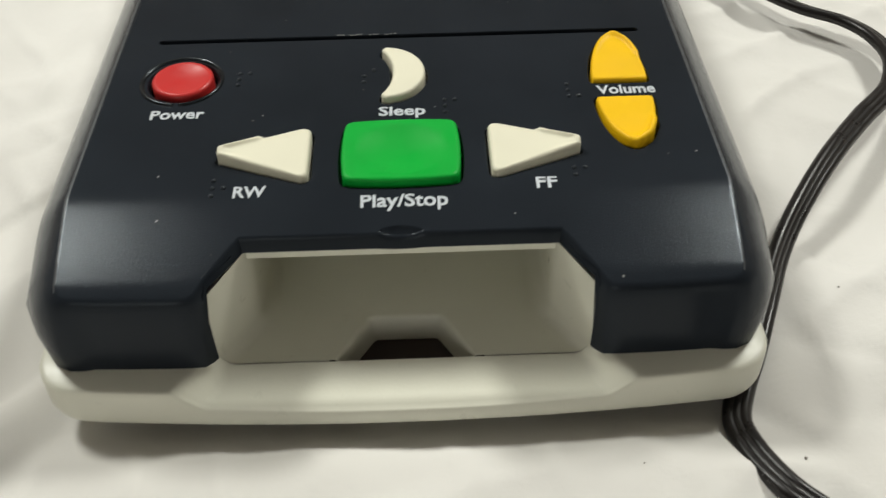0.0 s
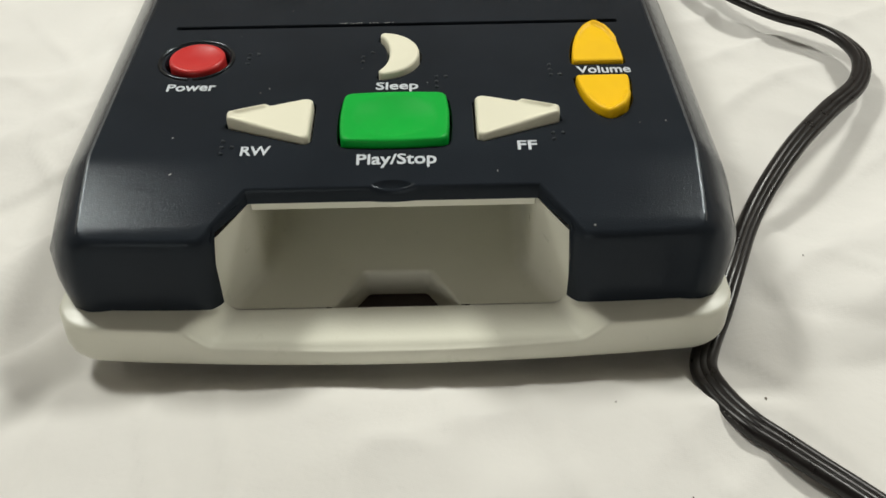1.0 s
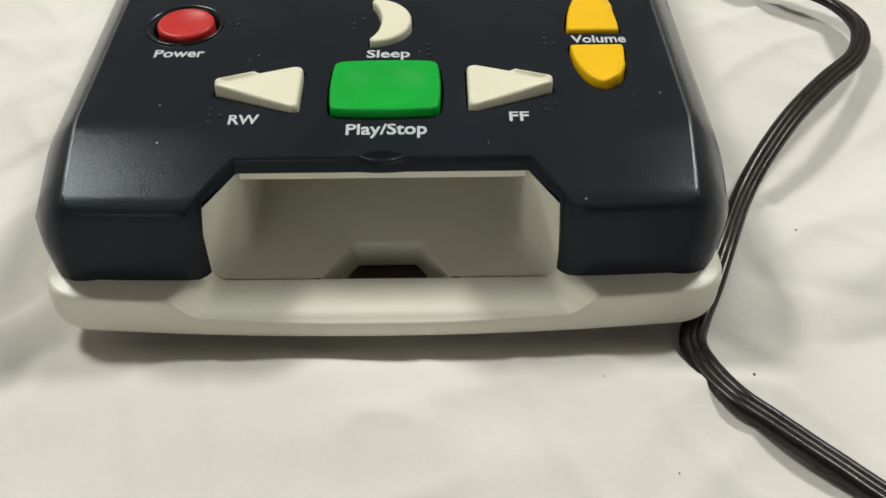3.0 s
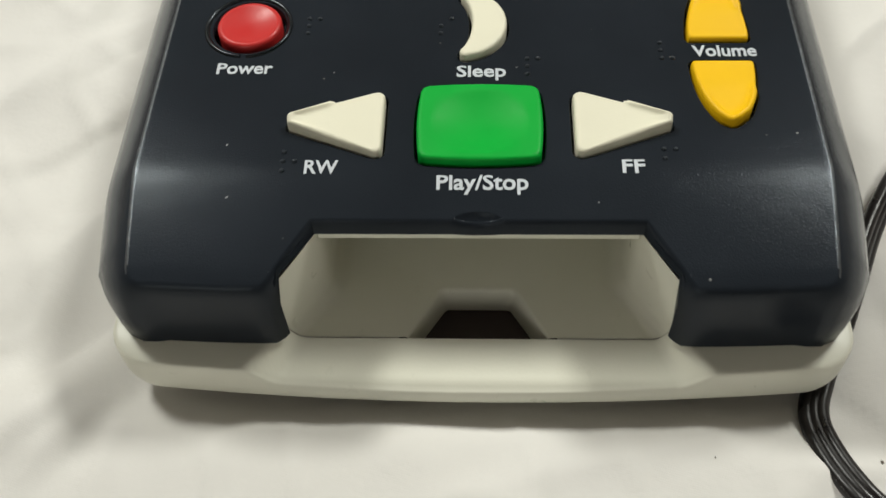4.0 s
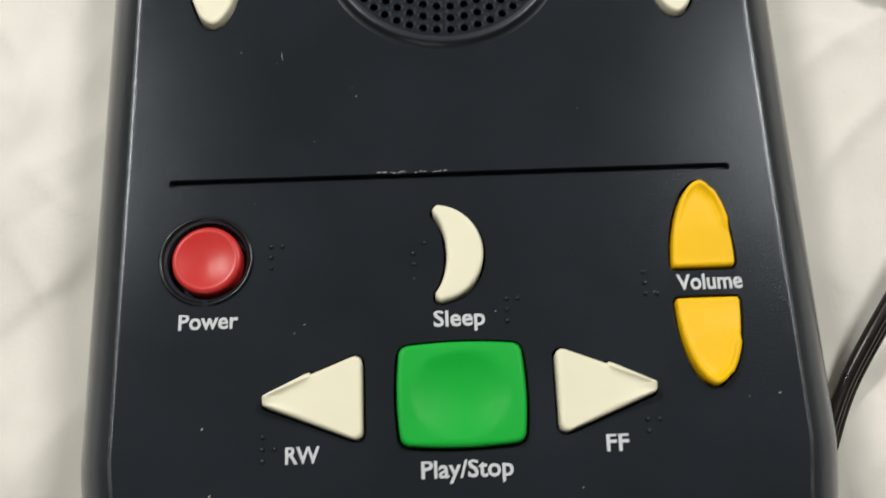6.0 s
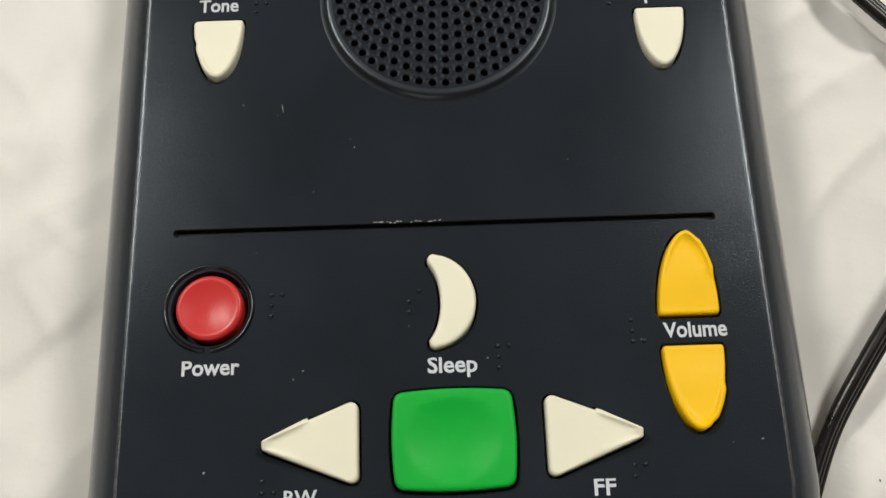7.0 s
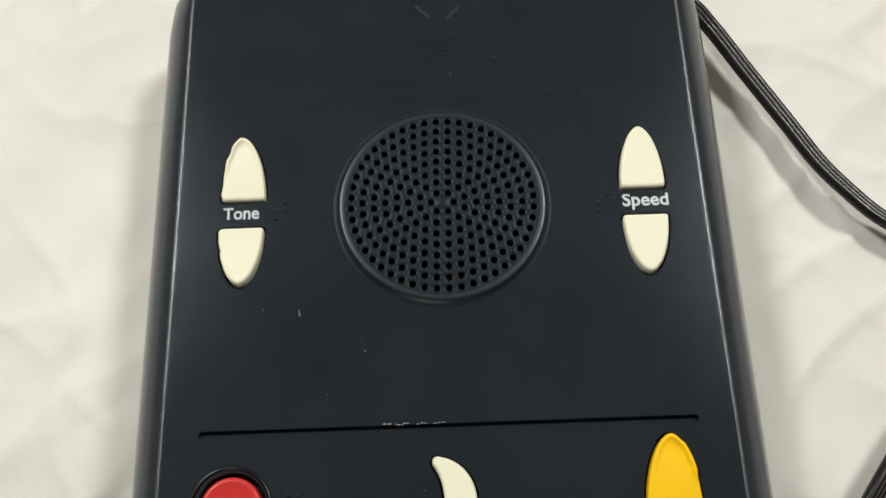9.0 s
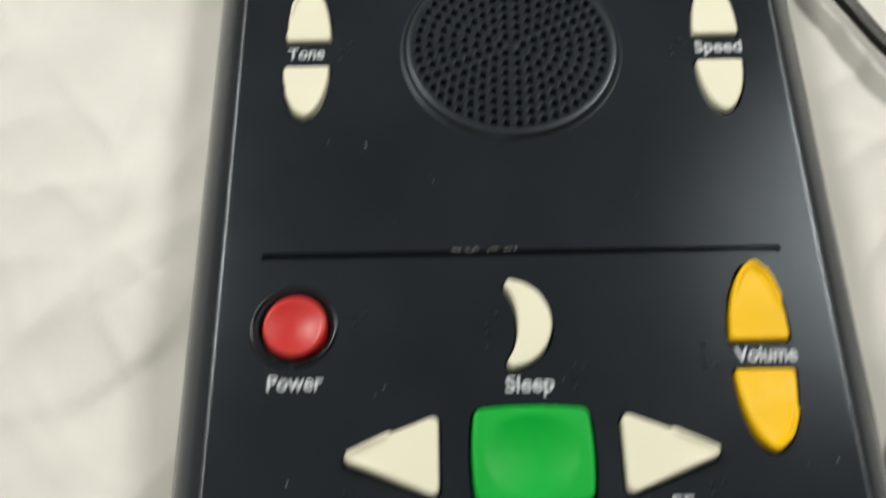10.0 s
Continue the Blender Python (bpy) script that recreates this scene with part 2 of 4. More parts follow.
def pillow(cx, cy, w, h, bulge, r=1.4, n=10):
    pts = []
    for (x0, y0), (x1, y1) in (((-1, -1), (1, -1)), ((1, -1), (1, 1)), ((1, 1), (-1, 1)), ((-1, 1), (-1, -1))):
        for i in range(n):
            u = i / n
            x, y = x0 + (x1 - x0) * u, y0 + (y1 - y0) * u
            k = 1 - (2 * u - 1) ** 2
            px, py = cx + x * w / 2, cy + y * h / 2
            if x0 == x1:
                px += x0 * bulge * k
            else:
                py += y0 * bulge * k
            pts.append((px, py))
    keep = []
    for i, p in enumerate(pts):
        if i % n == 0:
            a, b = Vector(pts[i - 1]), Vector(pts[(i + 1) % len(pts)])
            p = Vector(p)
            ua, ub = (a - p).normalized(), (b - p).normalized()
            keep += [tuple(p + ua * r), tuple(p + (ua + ub) * r * 0.30), tuple(p + ub * r)]
        else:
            keep.append(p)
    return keep


def crescent(n=18):
    """The moon: outline and, for each of its points, the point of its spine."""
    spine, half = [], []
    for i in range(n + 1):
        a = radians(118 - 236 * i / n) * 0.5
        u = abs(2 * i / n - 1)
        spine.append((-8.6 + 11.0 * math.cos(a * 2 * 0.50), -18.1 + 11.2 * math.sin(a * 2 * 0.50)))
        half.append(1.5 + 2.55 * (1 - u**2.0))
    left, right = [], []
    for i in range(n + 1):
        a, b = Vector(spine[max(0, i - 1)]), Vector(spine[min(n, i + 1)])
        t = (b - a).normalized()
        nrm = Vector((-t.y, t.x))
        p = Vector(spine[i])
        left.append(tuple(p + nrm * half[i]))
        right.append(tuple(p - nrm * half[i]))
    loop, core = list(left), list(spine)
    for end, idx, k in ((n, -1, 1), (0, 0, -1)):
        p = Vector(spine[idx])
        s = Vector(left[idx] if end else right[idx]) - p
        for q in range(1, 5):
            v = s.copy()
            v.rotate(Matrix.Rotation(-math.pi * q / 5, 2))
            loop.append(tuple(p + v))
            core.append(spine[idx])
        if end:
            loop += list(reversed(right))
            core += list(reversed(spine))
    return loop, core


PLAY = pillow(0.3, -49.2, 25.6, 20.5, 0.75)


def arrow():
    """The pointed button: a blunt tip and a step half-way along its upper edge."""
    flat = [(41.1, -48.45), (41.1, -50.3), (20.4, -58.5), (20.4, -39.7), (31.2, -44.1), (31.45, -43.65)]
    return densify(rounded(flat, [0.7, 0.8, 1.5, 1.5, 0.1, 0.15], 4), 0.9)


FORWARD = arrow()
REWIND = [(-x, y) for x, y in reversed(FORWARD)]
POWER = [(-54.0 + 7.6 * math.cos(2 * math.pi * i / 40), -17.9 + 7.6 * math.sin(2 * math.pi * i / 40)) for i in range(40)]
MOON, MOON_CORE = crescent()
VOLUME_UP = half_oval(54.5, -23.3, -3.5, 13.8, 22, lean=0.6, lip=0.35)
VOLUME_DOWN = half_oval(54.4, -30.2, -49.3, 13.8, 22, lean=-0.2, lip=0.35)
TONE_UP = chipped(half_oval(-54.6, 65.0, 84.0, 12.4, lean=-0.4), -54.6, 3)
TONE_DOWN = chipped(half_oval(-54.8, 56.8, 40.0, 12.4), -54.8, 8)
SPEED_UP = half_oval(56.1, 64.8, 83.2, 12.4, lean=0.3)
SPEED_DOWN = half_oval(55.9, 56.6, 39.7, 12.4, lean=-0.4)
GROOVE = rounded([(-63.4, -0.6), (63.4, -0.7), (63.4, 1.4), (-63.4, 1.5)], 1.0)


# ---- setting ----
def gaussian_fold(x, y, x0, y0, heading, width, length, height):
    c, s = math.cos(radians(heading)), math.sin(radians(heading))
    u, v = (x - x0) * c + (y - y0) * s, -(x - x0) * s + (y - y0) * c
    return height * math.exp(-((v / width) ** 2) - (u / length) ** 2)


FOLDS = (
    (-101, -103, 45, 4, 18, 2.4), (-118, -84, 28, 10, 34, -5), (-125, -112, 35, 12, 45, 4), (-112, -55, 15, 8, 40, 1.9), (-118, -25, 20, 9, 40, -1.6),
    (-108, 62, 66, 5, 36, 1.2), (-120, 10, 24, 7, 40, 1.3), (-112, 34, 30, 6, 34, -1.1), (-150, 95, 60, 16, 70, 4), (-105, -5, 75, 7, 30, 0.9),
    (-60, -150, 15, 14, 70, 1.6), (20, -128, -8, 7, 50, 0.9), (120, -75, 20, 7, 34, 1.6), (108, 5, 82, 4, 24, 1), (150, -40, 30, 8, 40, 1.8),
    (120, -54, -15, 22, 34, 3.0), (112, -98, -10, 18, 34, -3.0),
)


CREASES = (
    (-119, 66, 75, 6, 30, 2.6), (-104, 16, 31, 5, 16, -2.2), (-106, -14, 33, 6, 18, -2.4), (-97, 57, 60, 4, 14, 1.3), (-94, -79, 36, 8, 17, -6),
    (-82, -99, 56, 4, 13, -3.6), (-89, -101, 52, 4, 15, 3.4), (-108, -40, 76, 6, 22, -1.8), (-128, -120, 30, 7, 26, -2.6), (102, 18, 73, 4, 20, 1),
    (112, -50, -48, 6, 18, -2.6), (108, -78, -18, 6, 24, -2.4), (118, -54, 8, 5, 22, 1.6), (122, -92, 10, 6, 26, -2.2), (132, -20, 30, 7, 26, -2),
)


def crease(x, y, x0, y0, heading, width, length, height):
    """A pressed fold with a sharp crest."""
    c, s = math.cos(radians(heading)), math.sin(radians(heading))
    u, v = (x - x0) * c + (y - y0) * s, -(x - x0) * s + (y - y0) * c
    v += 0.05 * u * math.sin(u / 9.0)
    return height * math.exp(-math.sqrt(v * v + 0.5) / width - (u / length) ** 2)


def sheet_z(x, y):
    """Height (mm) of the cloth, pressed down under the player and softly folded round it."""
    d = max(abs(x) - 76.0, abs(y - 22.0) - 112.0)
    z = 6.0 + 4.0 * smooth01((d + 1.0) / 17.0)
    w = smooth01(d / 22.0)
    if w > 0:
        away = max(abs(x) - 80.0, y - 142.0)
        z -= 5.0 * smooth01(away / 45.0) * smooth01((y + 95.0) / 60.0)
        near = max(abs(x), abs(y)) < 260
        if near:
            z += w * sum(gaussian_fold(x, y, *f) for f in FOLDS)
            z += w * sum(crease(x, y, *f) for f in CREASES)
        p = Vector((x, y, 0.0))
        z += w * (2.6 * noise.noise(p / 70.0) + 1.05 * noise.noise(p / 26.0 + Vector((7, 3, 1))))
        q = Vector((x * 0.8 + y * 0.6, (y * 0.8 - x * 0.6) * 2.6, 0.0))
        z += w * 1.4 * max(0.0, 1 - 2.2 * abs(noise.noise(q / 75.0 + Vector((2, 9, 4))))) ** 2
        q = Vector((x * 0.5 - y * 0.87, (y * 0.5 + x * 0.87) * 2.2, 0.0))
        z += w * 1.2 * max(0.0, 1 - 2.6 * abs(noise.noise(q / 55.0 + Vector((5, 1, 8))))) ** 3
        z += smooth01((math.hypot(x, y) - 300) / 400) * 14.0 * noise.noise(p / 260.0)
    return z


def axis_steps(reach, fine, step):
    out, v, s = [0.0], 0.0, step
    while v < reach:
        s = step if v < fine else s * 1.16
        v = min(reach, v + s)
        out.append(v)
    return [-a for a in reversed(out[1:])] + out


def bed_sheet():
    xs, ys = axis_steps(2250, 220, 1.8), axis_steps(2250, 220, 1.8)
    bm = bmesh.new()
    grid = [[bm.verts.new((x * MM, y * MM, sheet_z(x, y) * MM)) for x in xs] for y in ys]
    for a, b in zip(grid, grid[1:]):
        for i in range(len(xs) - 1):
            bm.faces.new((a[i], a[i + 1], b[i + 1], b[i]))
    rim = [e for e in bm.edges if e.is_boundary]
    low = bmesh.ops.extrude_edge_only(bm, edges=rim)["geom"]
    for v in low:
        if isinstance(v, bmesh.types.BMVert):
            v.co.z = -0.02
    ob = link_mesh("bed_sheet", bm, SHEET, sharp=80)
    return tagged(ob, "softly wrinkled white cotton bed sheet spread flat", "bed sheet")


def box(bm, x0, y0, z0, x1, y1, z1):
    v = [bm.verts.new((x, y, z)) for z in (z0, z1) for x, y in ((x0, y0), (x1, y0), (x1, y1), (x0, y1))]
    for f in ((3, 2, 1, 0), (4, 5, 6, 7), (0, 1, 5, 4), (1, 2, 6, 5), (2, 3, 7, 6), (3, 0, 4, 7)):
        bm.faces.new([v[i] for i in f])


# Unseen room, added to close the place and bounce the lamps' light.
def room():
    for name, corners in (
        ("floor", (-2.4, -2.4, -0.12, 2.4, 2.4, -0.03)),
        ("ceiling", (-2.4, -2.4, 1.75, 2.4, 2.4, 1.85)),
        ("wall_north", (-2.3, 2.3, -0.03, 2.3, 2.4, 1.75)),
        ("wall_south", (-2.3, -2.4, -0.03, 2.3, -2.3, 1.75)),
        ("wall_east", (2.3, -2.4, -0.03, 2.4, 2.4, 1.75)),
        ("wall_west", (-2.4, -2.4, -0.03, -2.3, 2.4, 1.75)),
    ):
        bm = bmesh.new()
        box(bm, *corners)
        tagged(link_mesh(name, bm, CEILING if name == "ceiling" else WALL, smooth=False), "plain painted surface of the unseen room, added to bounce light", name.split("_")[0], kind="structure")


room()
bed_sheet()

# ---- the player ----
player = new("talking_book_player")
player.location = (0, 0.02, 0.0062)
bpy.context.view_layer.update()
tagged(player, "charcoal and cream plastic audio book player with coloured buttons", "audio player")

SIDE = ((0, 0), (0.25, 0.0), (0.65, -0.07), (1.05, -0.24), (2.4, -0.95), (5.6, -3.3), (8.1, -6.3), (9.9, -10.2), (10.2, -14.0), (9.4, -25.2))
FRONT = ((0, 0), (0.2, -0.1), (0.5, -0.32), (0.95, -0.85), (1.3, -1.7), (1.45, -3.5), (1.6, -7.5), (1.75, -12.0), (1.95, -17.5), (2.0, -20.8))
BACK = ((0, 0), (0.25, 0.0), (0.7, -0.25), (1.4, -0.8), (2.4, -2.2), (3.0, -4.5), (3.2, -8.6), (3.2, -13.0), (2.6, -20.0), (2.4, -25.2))
NOTCH = ((0, 0), (0.15, -0.02), (0.4, -0.15), (0.7, -0.5), (0.95, -1.3), (1.15, -3.0), (1.35, -5.4), (1.4, -6.0), (-1.0, -6.1), (-1.6, -6.1))
LEG = ((0, 0), (0.15, -0.02), (0.4, -0.15), (0.8, -0.6), (1.3, -1.6), (1.7, -3.2), (1.9, -5.0), (1.9, -9.0), (1.9, -15.0), (1.9, -20.6))


def shell_columns():
    """Columns round the shell's right half: top point, outward way, profile."""
    cols = []
    for x in (0.0, 1.5, 3.0, 4.2, 5.0, 5.6, 6.4, 10.0, 18.0, 26.0, 31.0):
        cols.append(((x, -72.6), (0, -1), NOTCH))
    cols.append(((34.4, -72.6), (-0.42, -1.0), NOTCH))
    dx, dy = 8.4, -13.6
    k = math.hypot(dx, dy)
    for u in (0.25, 0.55, 0.8):
        cols.append(((34.4 + dx * u, -72.6 + dy * u), (dy / k, -dx / k), NOTCH))
    cols.append(((42.1, -85.3), (-0.85, -0.53), LEG))
    cols.append(((42.9, -86.4), (-0.85, -0.53), LEG))
    cols.append(((43.6, -86.9), (-0.35, -0.9), FRONT))
    for x in (46.0, 52.0, 58.0, 63.0, 66.5):
        cols.append(((x, -86.9 + 0.8 * ((x - 43.6) / 26) ** 2), (0, -1), FRONT))
    # round the front corner, the front's profile turning into the side's
    for i, (x, y) in enumerate(((68.0, -86.15), (69.1, -85.6), (69.75, -84.6), (70.0, -83.2))):
        a = radians(-72 + 18 * (i + 0.3) * 1.15)
        w = (0.1, 0.3, 0.55, 0.8)[i]
        prof = tuple((f[0] * (1 - w) + s[0] * w, f[1] * (1 - w) + s[1] * w) for f, s in zip(FRONT, SIDE))
        cols.append(((x, y), (math.cos(a), math.sin(a)), prof))
    for y in (-79.0, -76.0, -73.0, -70.0, -67.0, -64.5, -62.5, -60.5, -58.0, -40.0, -10.0, 30.0, 70.0, 105.0, 127.0):
        cols.append(((72.0 + 0.35 * max(0, y + 60) / 180 - 2.05 * max(0.0, -60.5 - y) / 23, y), (1, -0.06 if y < -60.5 else 0), SIDE))
    for i in range(7):
        a = radians(8 + 12.4 * i)
        w = 1 - (i + 0.5) / 7
        prof = tuple((b[0] * (1 - w) + s[0] * w, b[1] * (1 - w) + s[1] * w) for b, s in zip(BACK, SIDE))
        cols.append(((63.3 + 9.0 * math.cos(a), 133.8 + 9.5 * math.sin(a)), (math.cos(a), math.sin(a)), prof))
    for x in (58.0, 40.0, 20.0, 0.0):
        cols.append(((x, 143.3 + 0.9 * (1 - (x / 62) ** 2)), (0, 1), BACK))
    return cols


def dent(x, y):
    """Thumb scoop over the pocket's opening."""
    r = math.hypot(x / 5.7, (y + 74.2) / 3.0)
    return 1.7 * (1 - r * r) ** 0.8 if r < 1 else 0.0


def upper_shell(holes):
    right = shell_columns()
    left = [((-p[0], p[1]), (-d[0], d[1]), prof) for p, d, prof in reversed(right[1:-1])]
    cols = right + left
    rings = []
    for level in range(len(SIDE)):
        ring = []
        for (x, y), (dx, dy), prof in cols:
            o, dz = prof[level]
            if prof is NOTCH and level >= 5:
                dz = (46.1, 44.8, 44.45, 44.4, 44.38)[level - 5] - top_z(y)
            low = 24.8 if level == len(SIDE) - 1 and prof is not NOTCH else None
            drop = dent(x, y) * max(0.0, 1 + dz / 5.0)
            ring.append((x + dx * o, y + dy * o, top_z(y) + dz - drop if low is None else low))
        rings.append(ring)
    bm = bmesh.new()
    outer = [(p[0], p[1]) for p in rings[0]]
    loops = [outer] + holes
    edges = []
    for loop in loops:
        vs = [bm.verts.new((x, y, 0)) for x, y in loop]
        edges += [bm.edges.new((vs[i], vs[(i + 1) % len(vs)])) for i in range(len(vs))]
    bmesh.ops.triangle_fill(bm, use_beauty=True, use_dissolve=False, edges=edges)
    for cut in range(-58, -88, -1):
        bmesh.ops.bisect_plane(bm, geom=bm.verts[:] + bm.edges[:] + bm.faces[:], plane_co=(0, cut - 0.23, 0), plane_no=(0, 1, 0))
    for cut in range(-70, 72, 5):
        bmesh.ops.bisect_plane(bm, geom=bm.verts[:] + bm.edges[:] + bm.faces[:], plane_co=(cut + 0.3, 0, 0), plane_no=(1, 0, 0))
    for k in range(10):
        bmesh.ops.bisect_plane(bm, geom=bm.verts[:] + bm.edges[:] + bm.faces[:], plane_co=(0, -70.9 - 0.21 * k, 0), plane_no=(0, 1, 0))
    near = [f for f in bm.faces if abs(f.calc_center_median().x) < 8 and f.calc_center_median().y < -69]
    for cut in range(-13, 14):
        geom = list({g for f in near if f.is_valid for g in (f, *f.edges, *f.verts)})
        near = [g for g in bmesh.ops.bisect_plane(bm, geom=geom, plane_co=(cut * 0.5, 0, 0), plane_no=(1, 0, 0))["geom"] if isinstance(g, bmesh.types.BMFace)]
    for v in bm.verts:
        v.co.z = top_z(v.co.y) - dent(v.co.x, v.co.y)
    loft(bm, rings)
    for loop in holes:
        deep = 4.5 if loop is not GROOVE_HOLE else 1.5
        made = loft(bm, [[(x, y, 50.0) for x, y in loop], [(x, y, 50.0) for x, y in offset(loop, -0.07)], [(x, y, 49.93) for x, y in offset(loop, -0.14)], [(x, y, 49.8) for x, y in offset(loop, -0.2)], [(x, y, 49.5) for x, y in offset(loop, -0.25)], [(x, y, 50.0 - deep) for x, y in offset(loop, -0.27)]])
        bm.faces.new(made[-1])
    for v in bm.verts:
        v.co *= MM
    shell = part("upper_shell", bm, CHARCOAL, player, "charcoal plastic top shell with leather grain", sharp=32)
    # paler, glossier strip: the glint on the flanks' upper edges is painted in
    shell.data.materials.append(GLINT_CHARCOAL)
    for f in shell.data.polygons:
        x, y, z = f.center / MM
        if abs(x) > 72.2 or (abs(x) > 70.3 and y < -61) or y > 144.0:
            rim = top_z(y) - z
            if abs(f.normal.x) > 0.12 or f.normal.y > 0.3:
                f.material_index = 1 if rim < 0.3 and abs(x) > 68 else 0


GROOVE_HOLE = GROOVE
HOLES = [offset(o, 0.8) for o in (PLAY, REWIND, FORWARD, MOON, VOLUME_UP, VOLUME_DOWN, TONE_UP, TONE_DOWN, SPEED_UP, SPEED_DOWN)]
HOLES += [[(0.5 + 26.6 * math.cos(math.pi * i / 40), 62.0 + 26.6 * math.sin(math.pi * i / 40)) for i in range(80)]]
HOLES += [GROOVE_HOLE, offset(POWER, 1.35)]
upper_shell(HOLES)


def button(name, outline, mat, label, height, dish=None, core=None, shrink=(1.0, 0.985, 0.95, 0.89, 0.8, 0.68, 0.5, 0.3, 0.12), edge=0.9):
    """A soft button: straight flanks, rounded shoulder, and a top shaped by dish(x, y, s)."""
    cx = sum(p[0] for p in outline) / len(outline)
    cy = sum(p[1] for p in outline) / len(outline)
    hub = core or [(cx, cy)] * len(outline)
    size = sum(math.dist(p, h) for p, h in zip(outline, hub)) / len(outline)
    rings = [[(x, y, 45.6) for x, y in outline], [(x, y, 50.0 + height - edge) for x, y in outline]]
    for k, drop in ((0.08, 0.62), (0.3, 0.3), (0.62, 0.09), (1.0, 0.0)):
        rings.append([])
        for (x, y), h in zip(outline, hub):
            d = max(1e-6, math.dist((x, y), h))
            s = max(0.12, 1 - k * edge / d)
            px, py = h[0] + (x - h[0]) * s, h[1] + (y - h[1]) * s
            z = 50.0 + height - drop * edge
            rings[-1].append((px, py, z))
    last = rings[-1]
    for s in shrink[1:]:
        ring = []
        for (x, y, _), h in zip(last, hub):
            px, py = h[0] + (x - h[0]) * s, h[1] + (y - h[1]) * s
            ring.append((px, py, 50.0 + height))
        rings.append(ring)
    bm = bmesh.new()
    shaped = [[(x, y, z + (dish(x, y, i) if dish and z > 49.9 + height - edge else 0.0)) for x, y, z in ring] for i, ring in enumerate(rings)]
    made = loft(bm, shaped)
    if core:
        n = len(made[-1])
        half = [made[-1][i] for i in range(n)]
        bm.faces.new(half)
        bmesh.ops.triangulate(bm, faces=[f for f in bm.faces if len(f.verts) > 4])
    else:
        c = bm.verts.new((cx, cy, 50.0 + height + (dish(cx, cy, 99) if dish else 0.0)))
        ring = made[-1]
        for i in range(len(ring)):
            bm.faces.new((ring[i], ring[(i + 1) % len(ring)], c))
    for v in bm.verts:
        v.co *= MM
    return part(name, bm, mat, player, label, sharp=50)


def bowl(cx, cy, rx, ry, depth):
    """A round hollow with a soft rim."""
    def f(x, y, i):
        r = math.hypot((x - cx) / rx, (y - cy) / ry)
        return -depth * (1 - r * r) if r < 1 else 0.0
    return f


def tip_rim(origin, way, start, rise, edge=None):
    """Past start along way the rim is a raised lip, on the side that edge points to; the field inside lies lower."""
    def f(x, y, i):
        u = (x - origin[0]) * way[0] + (y - origin[1]) * way[1]
        w = smooth01((u - start) / 0.8)
        if edge:
            w *= smooth01(0.5 + ((x - origin[0]) * edge[0] + (y - origin[1]) * edge[1]) / 2.0)
        lip = 0.45 if i < 2 else 1.0 if i <= 6 else {7: 0.82, 8: 0.42, 9: 0.1}.get(i, 0.0)
        return 0.07 * max(0.0, u - 2.0) + rise * w * lip - 0.05 * max(0.0, u - start) * (1 - lip)
    return f


button("play_button", PLAY, GREEN, "large green rectangular button with a round hollow", 2.0, bowl(0.3, -49.4, 10.6, 9.2, 1.7),
       shrink=(1.0, 0.96, 0.91, 0.86, 0.8, 0.72, 0.62, 0.5, 0.36, 0.2, 0.08))
button("rewind_button", REWIND, IVORY, "ivory triangular button pointing to its side", 1.7, tip_rim((-20.4, -49.2), (-1, 0), 11.0, 0.6, (0, 1)))
button("fast_forward_button", FORWARD, IVORY, "ivory triangular button pointing to its side", 1.7, tip_rim((20.4, -49.2), (1, 0), 11.0, 0.6, (0, 1)))
button("sleep_button", MOON, IVORY, "ivory crescent-shaped button", 1.7, core=MOON_CORE, shrink=(1.0, 0.7, 0.3), edge=0.8)
button("volume_button", VOLUME_UP, YELLOW, "yellow half-oval button", 1.0, tip_rim((55.0, -23.6), (0, 1), 9.0, 0.55, (1, 0)))
button("volume_button", VOLUME_DOWN, YELLOW, "yellow half-oval button", 1.0, tip_rim((54.4, -30.4), (0, -1), 8.0, 0.55, (1, 0)))
button("tone_button", TONE_UP, IVORY, "ivory half-oval button", 1.05, tip_rim((-55, 63.4), (0, 1), 9.5, 0.55, (-1, 0)))
button("tone_button", TONE_DOWN, IVORY, "ivory half-oval button", 1.05, tip_rim((-55, 55.6), (0, -1), 9.0, 0.55, (-1, 0)))
button("speed_button", SPEED_UP, IVORY, "ivory half-oval button", 1.05, tip_rim((55, 63.2), (0, 1), 30.0, 0.5))
button("speed_button", SPEED_DOWN, IVORY, "ivory half-oval button", 1.05, tip_rim((55, 55.4), (0, -1), 30.0, 0.5))
button("power_button", POWER, RED, "round red button with a hollow top", 1.2, bowl(-54.0, -17.9, 6.5, 6.5, 1.0),
       shrink=(1.0, 0.94, 0.87, 0.8, 0.7, 0.58, 0.44, 0.28, 0.12))


def power_collar():
    """Raised ring round the power button, with a small gap at its foot."""
    prof = ((8.5, -2.0), (8.7, -1.0), (9.0, -0.3), (9.35, 0.15), (9.65, 0.42), (9.85, 0.55), (10.05, 0.55), (10.25, 0.42), (10.42, 0.15), (10.5, -0.4))
    bm = bmesh.new()
    rings = []
    n = 56
    for i in range(n + 1):
        a = radians(-86 + 352 * i / n)
        rings.append([(-54.3 + r * math.cos(a), -17.8 + r * math.sin(a), 50.0 + z) for r, z in prof])
    made = loft(bm, rings, closed=False)
    bm.faces.new(made[0])
    bm.faces.new(list(reversed(made[-1])))
    for v in bm.verts:
        v.co *= MM
    part("power_collar", bm, COLLAR, player, "glossy black ring round the red button")


power_collar()


PLATE = 51.45


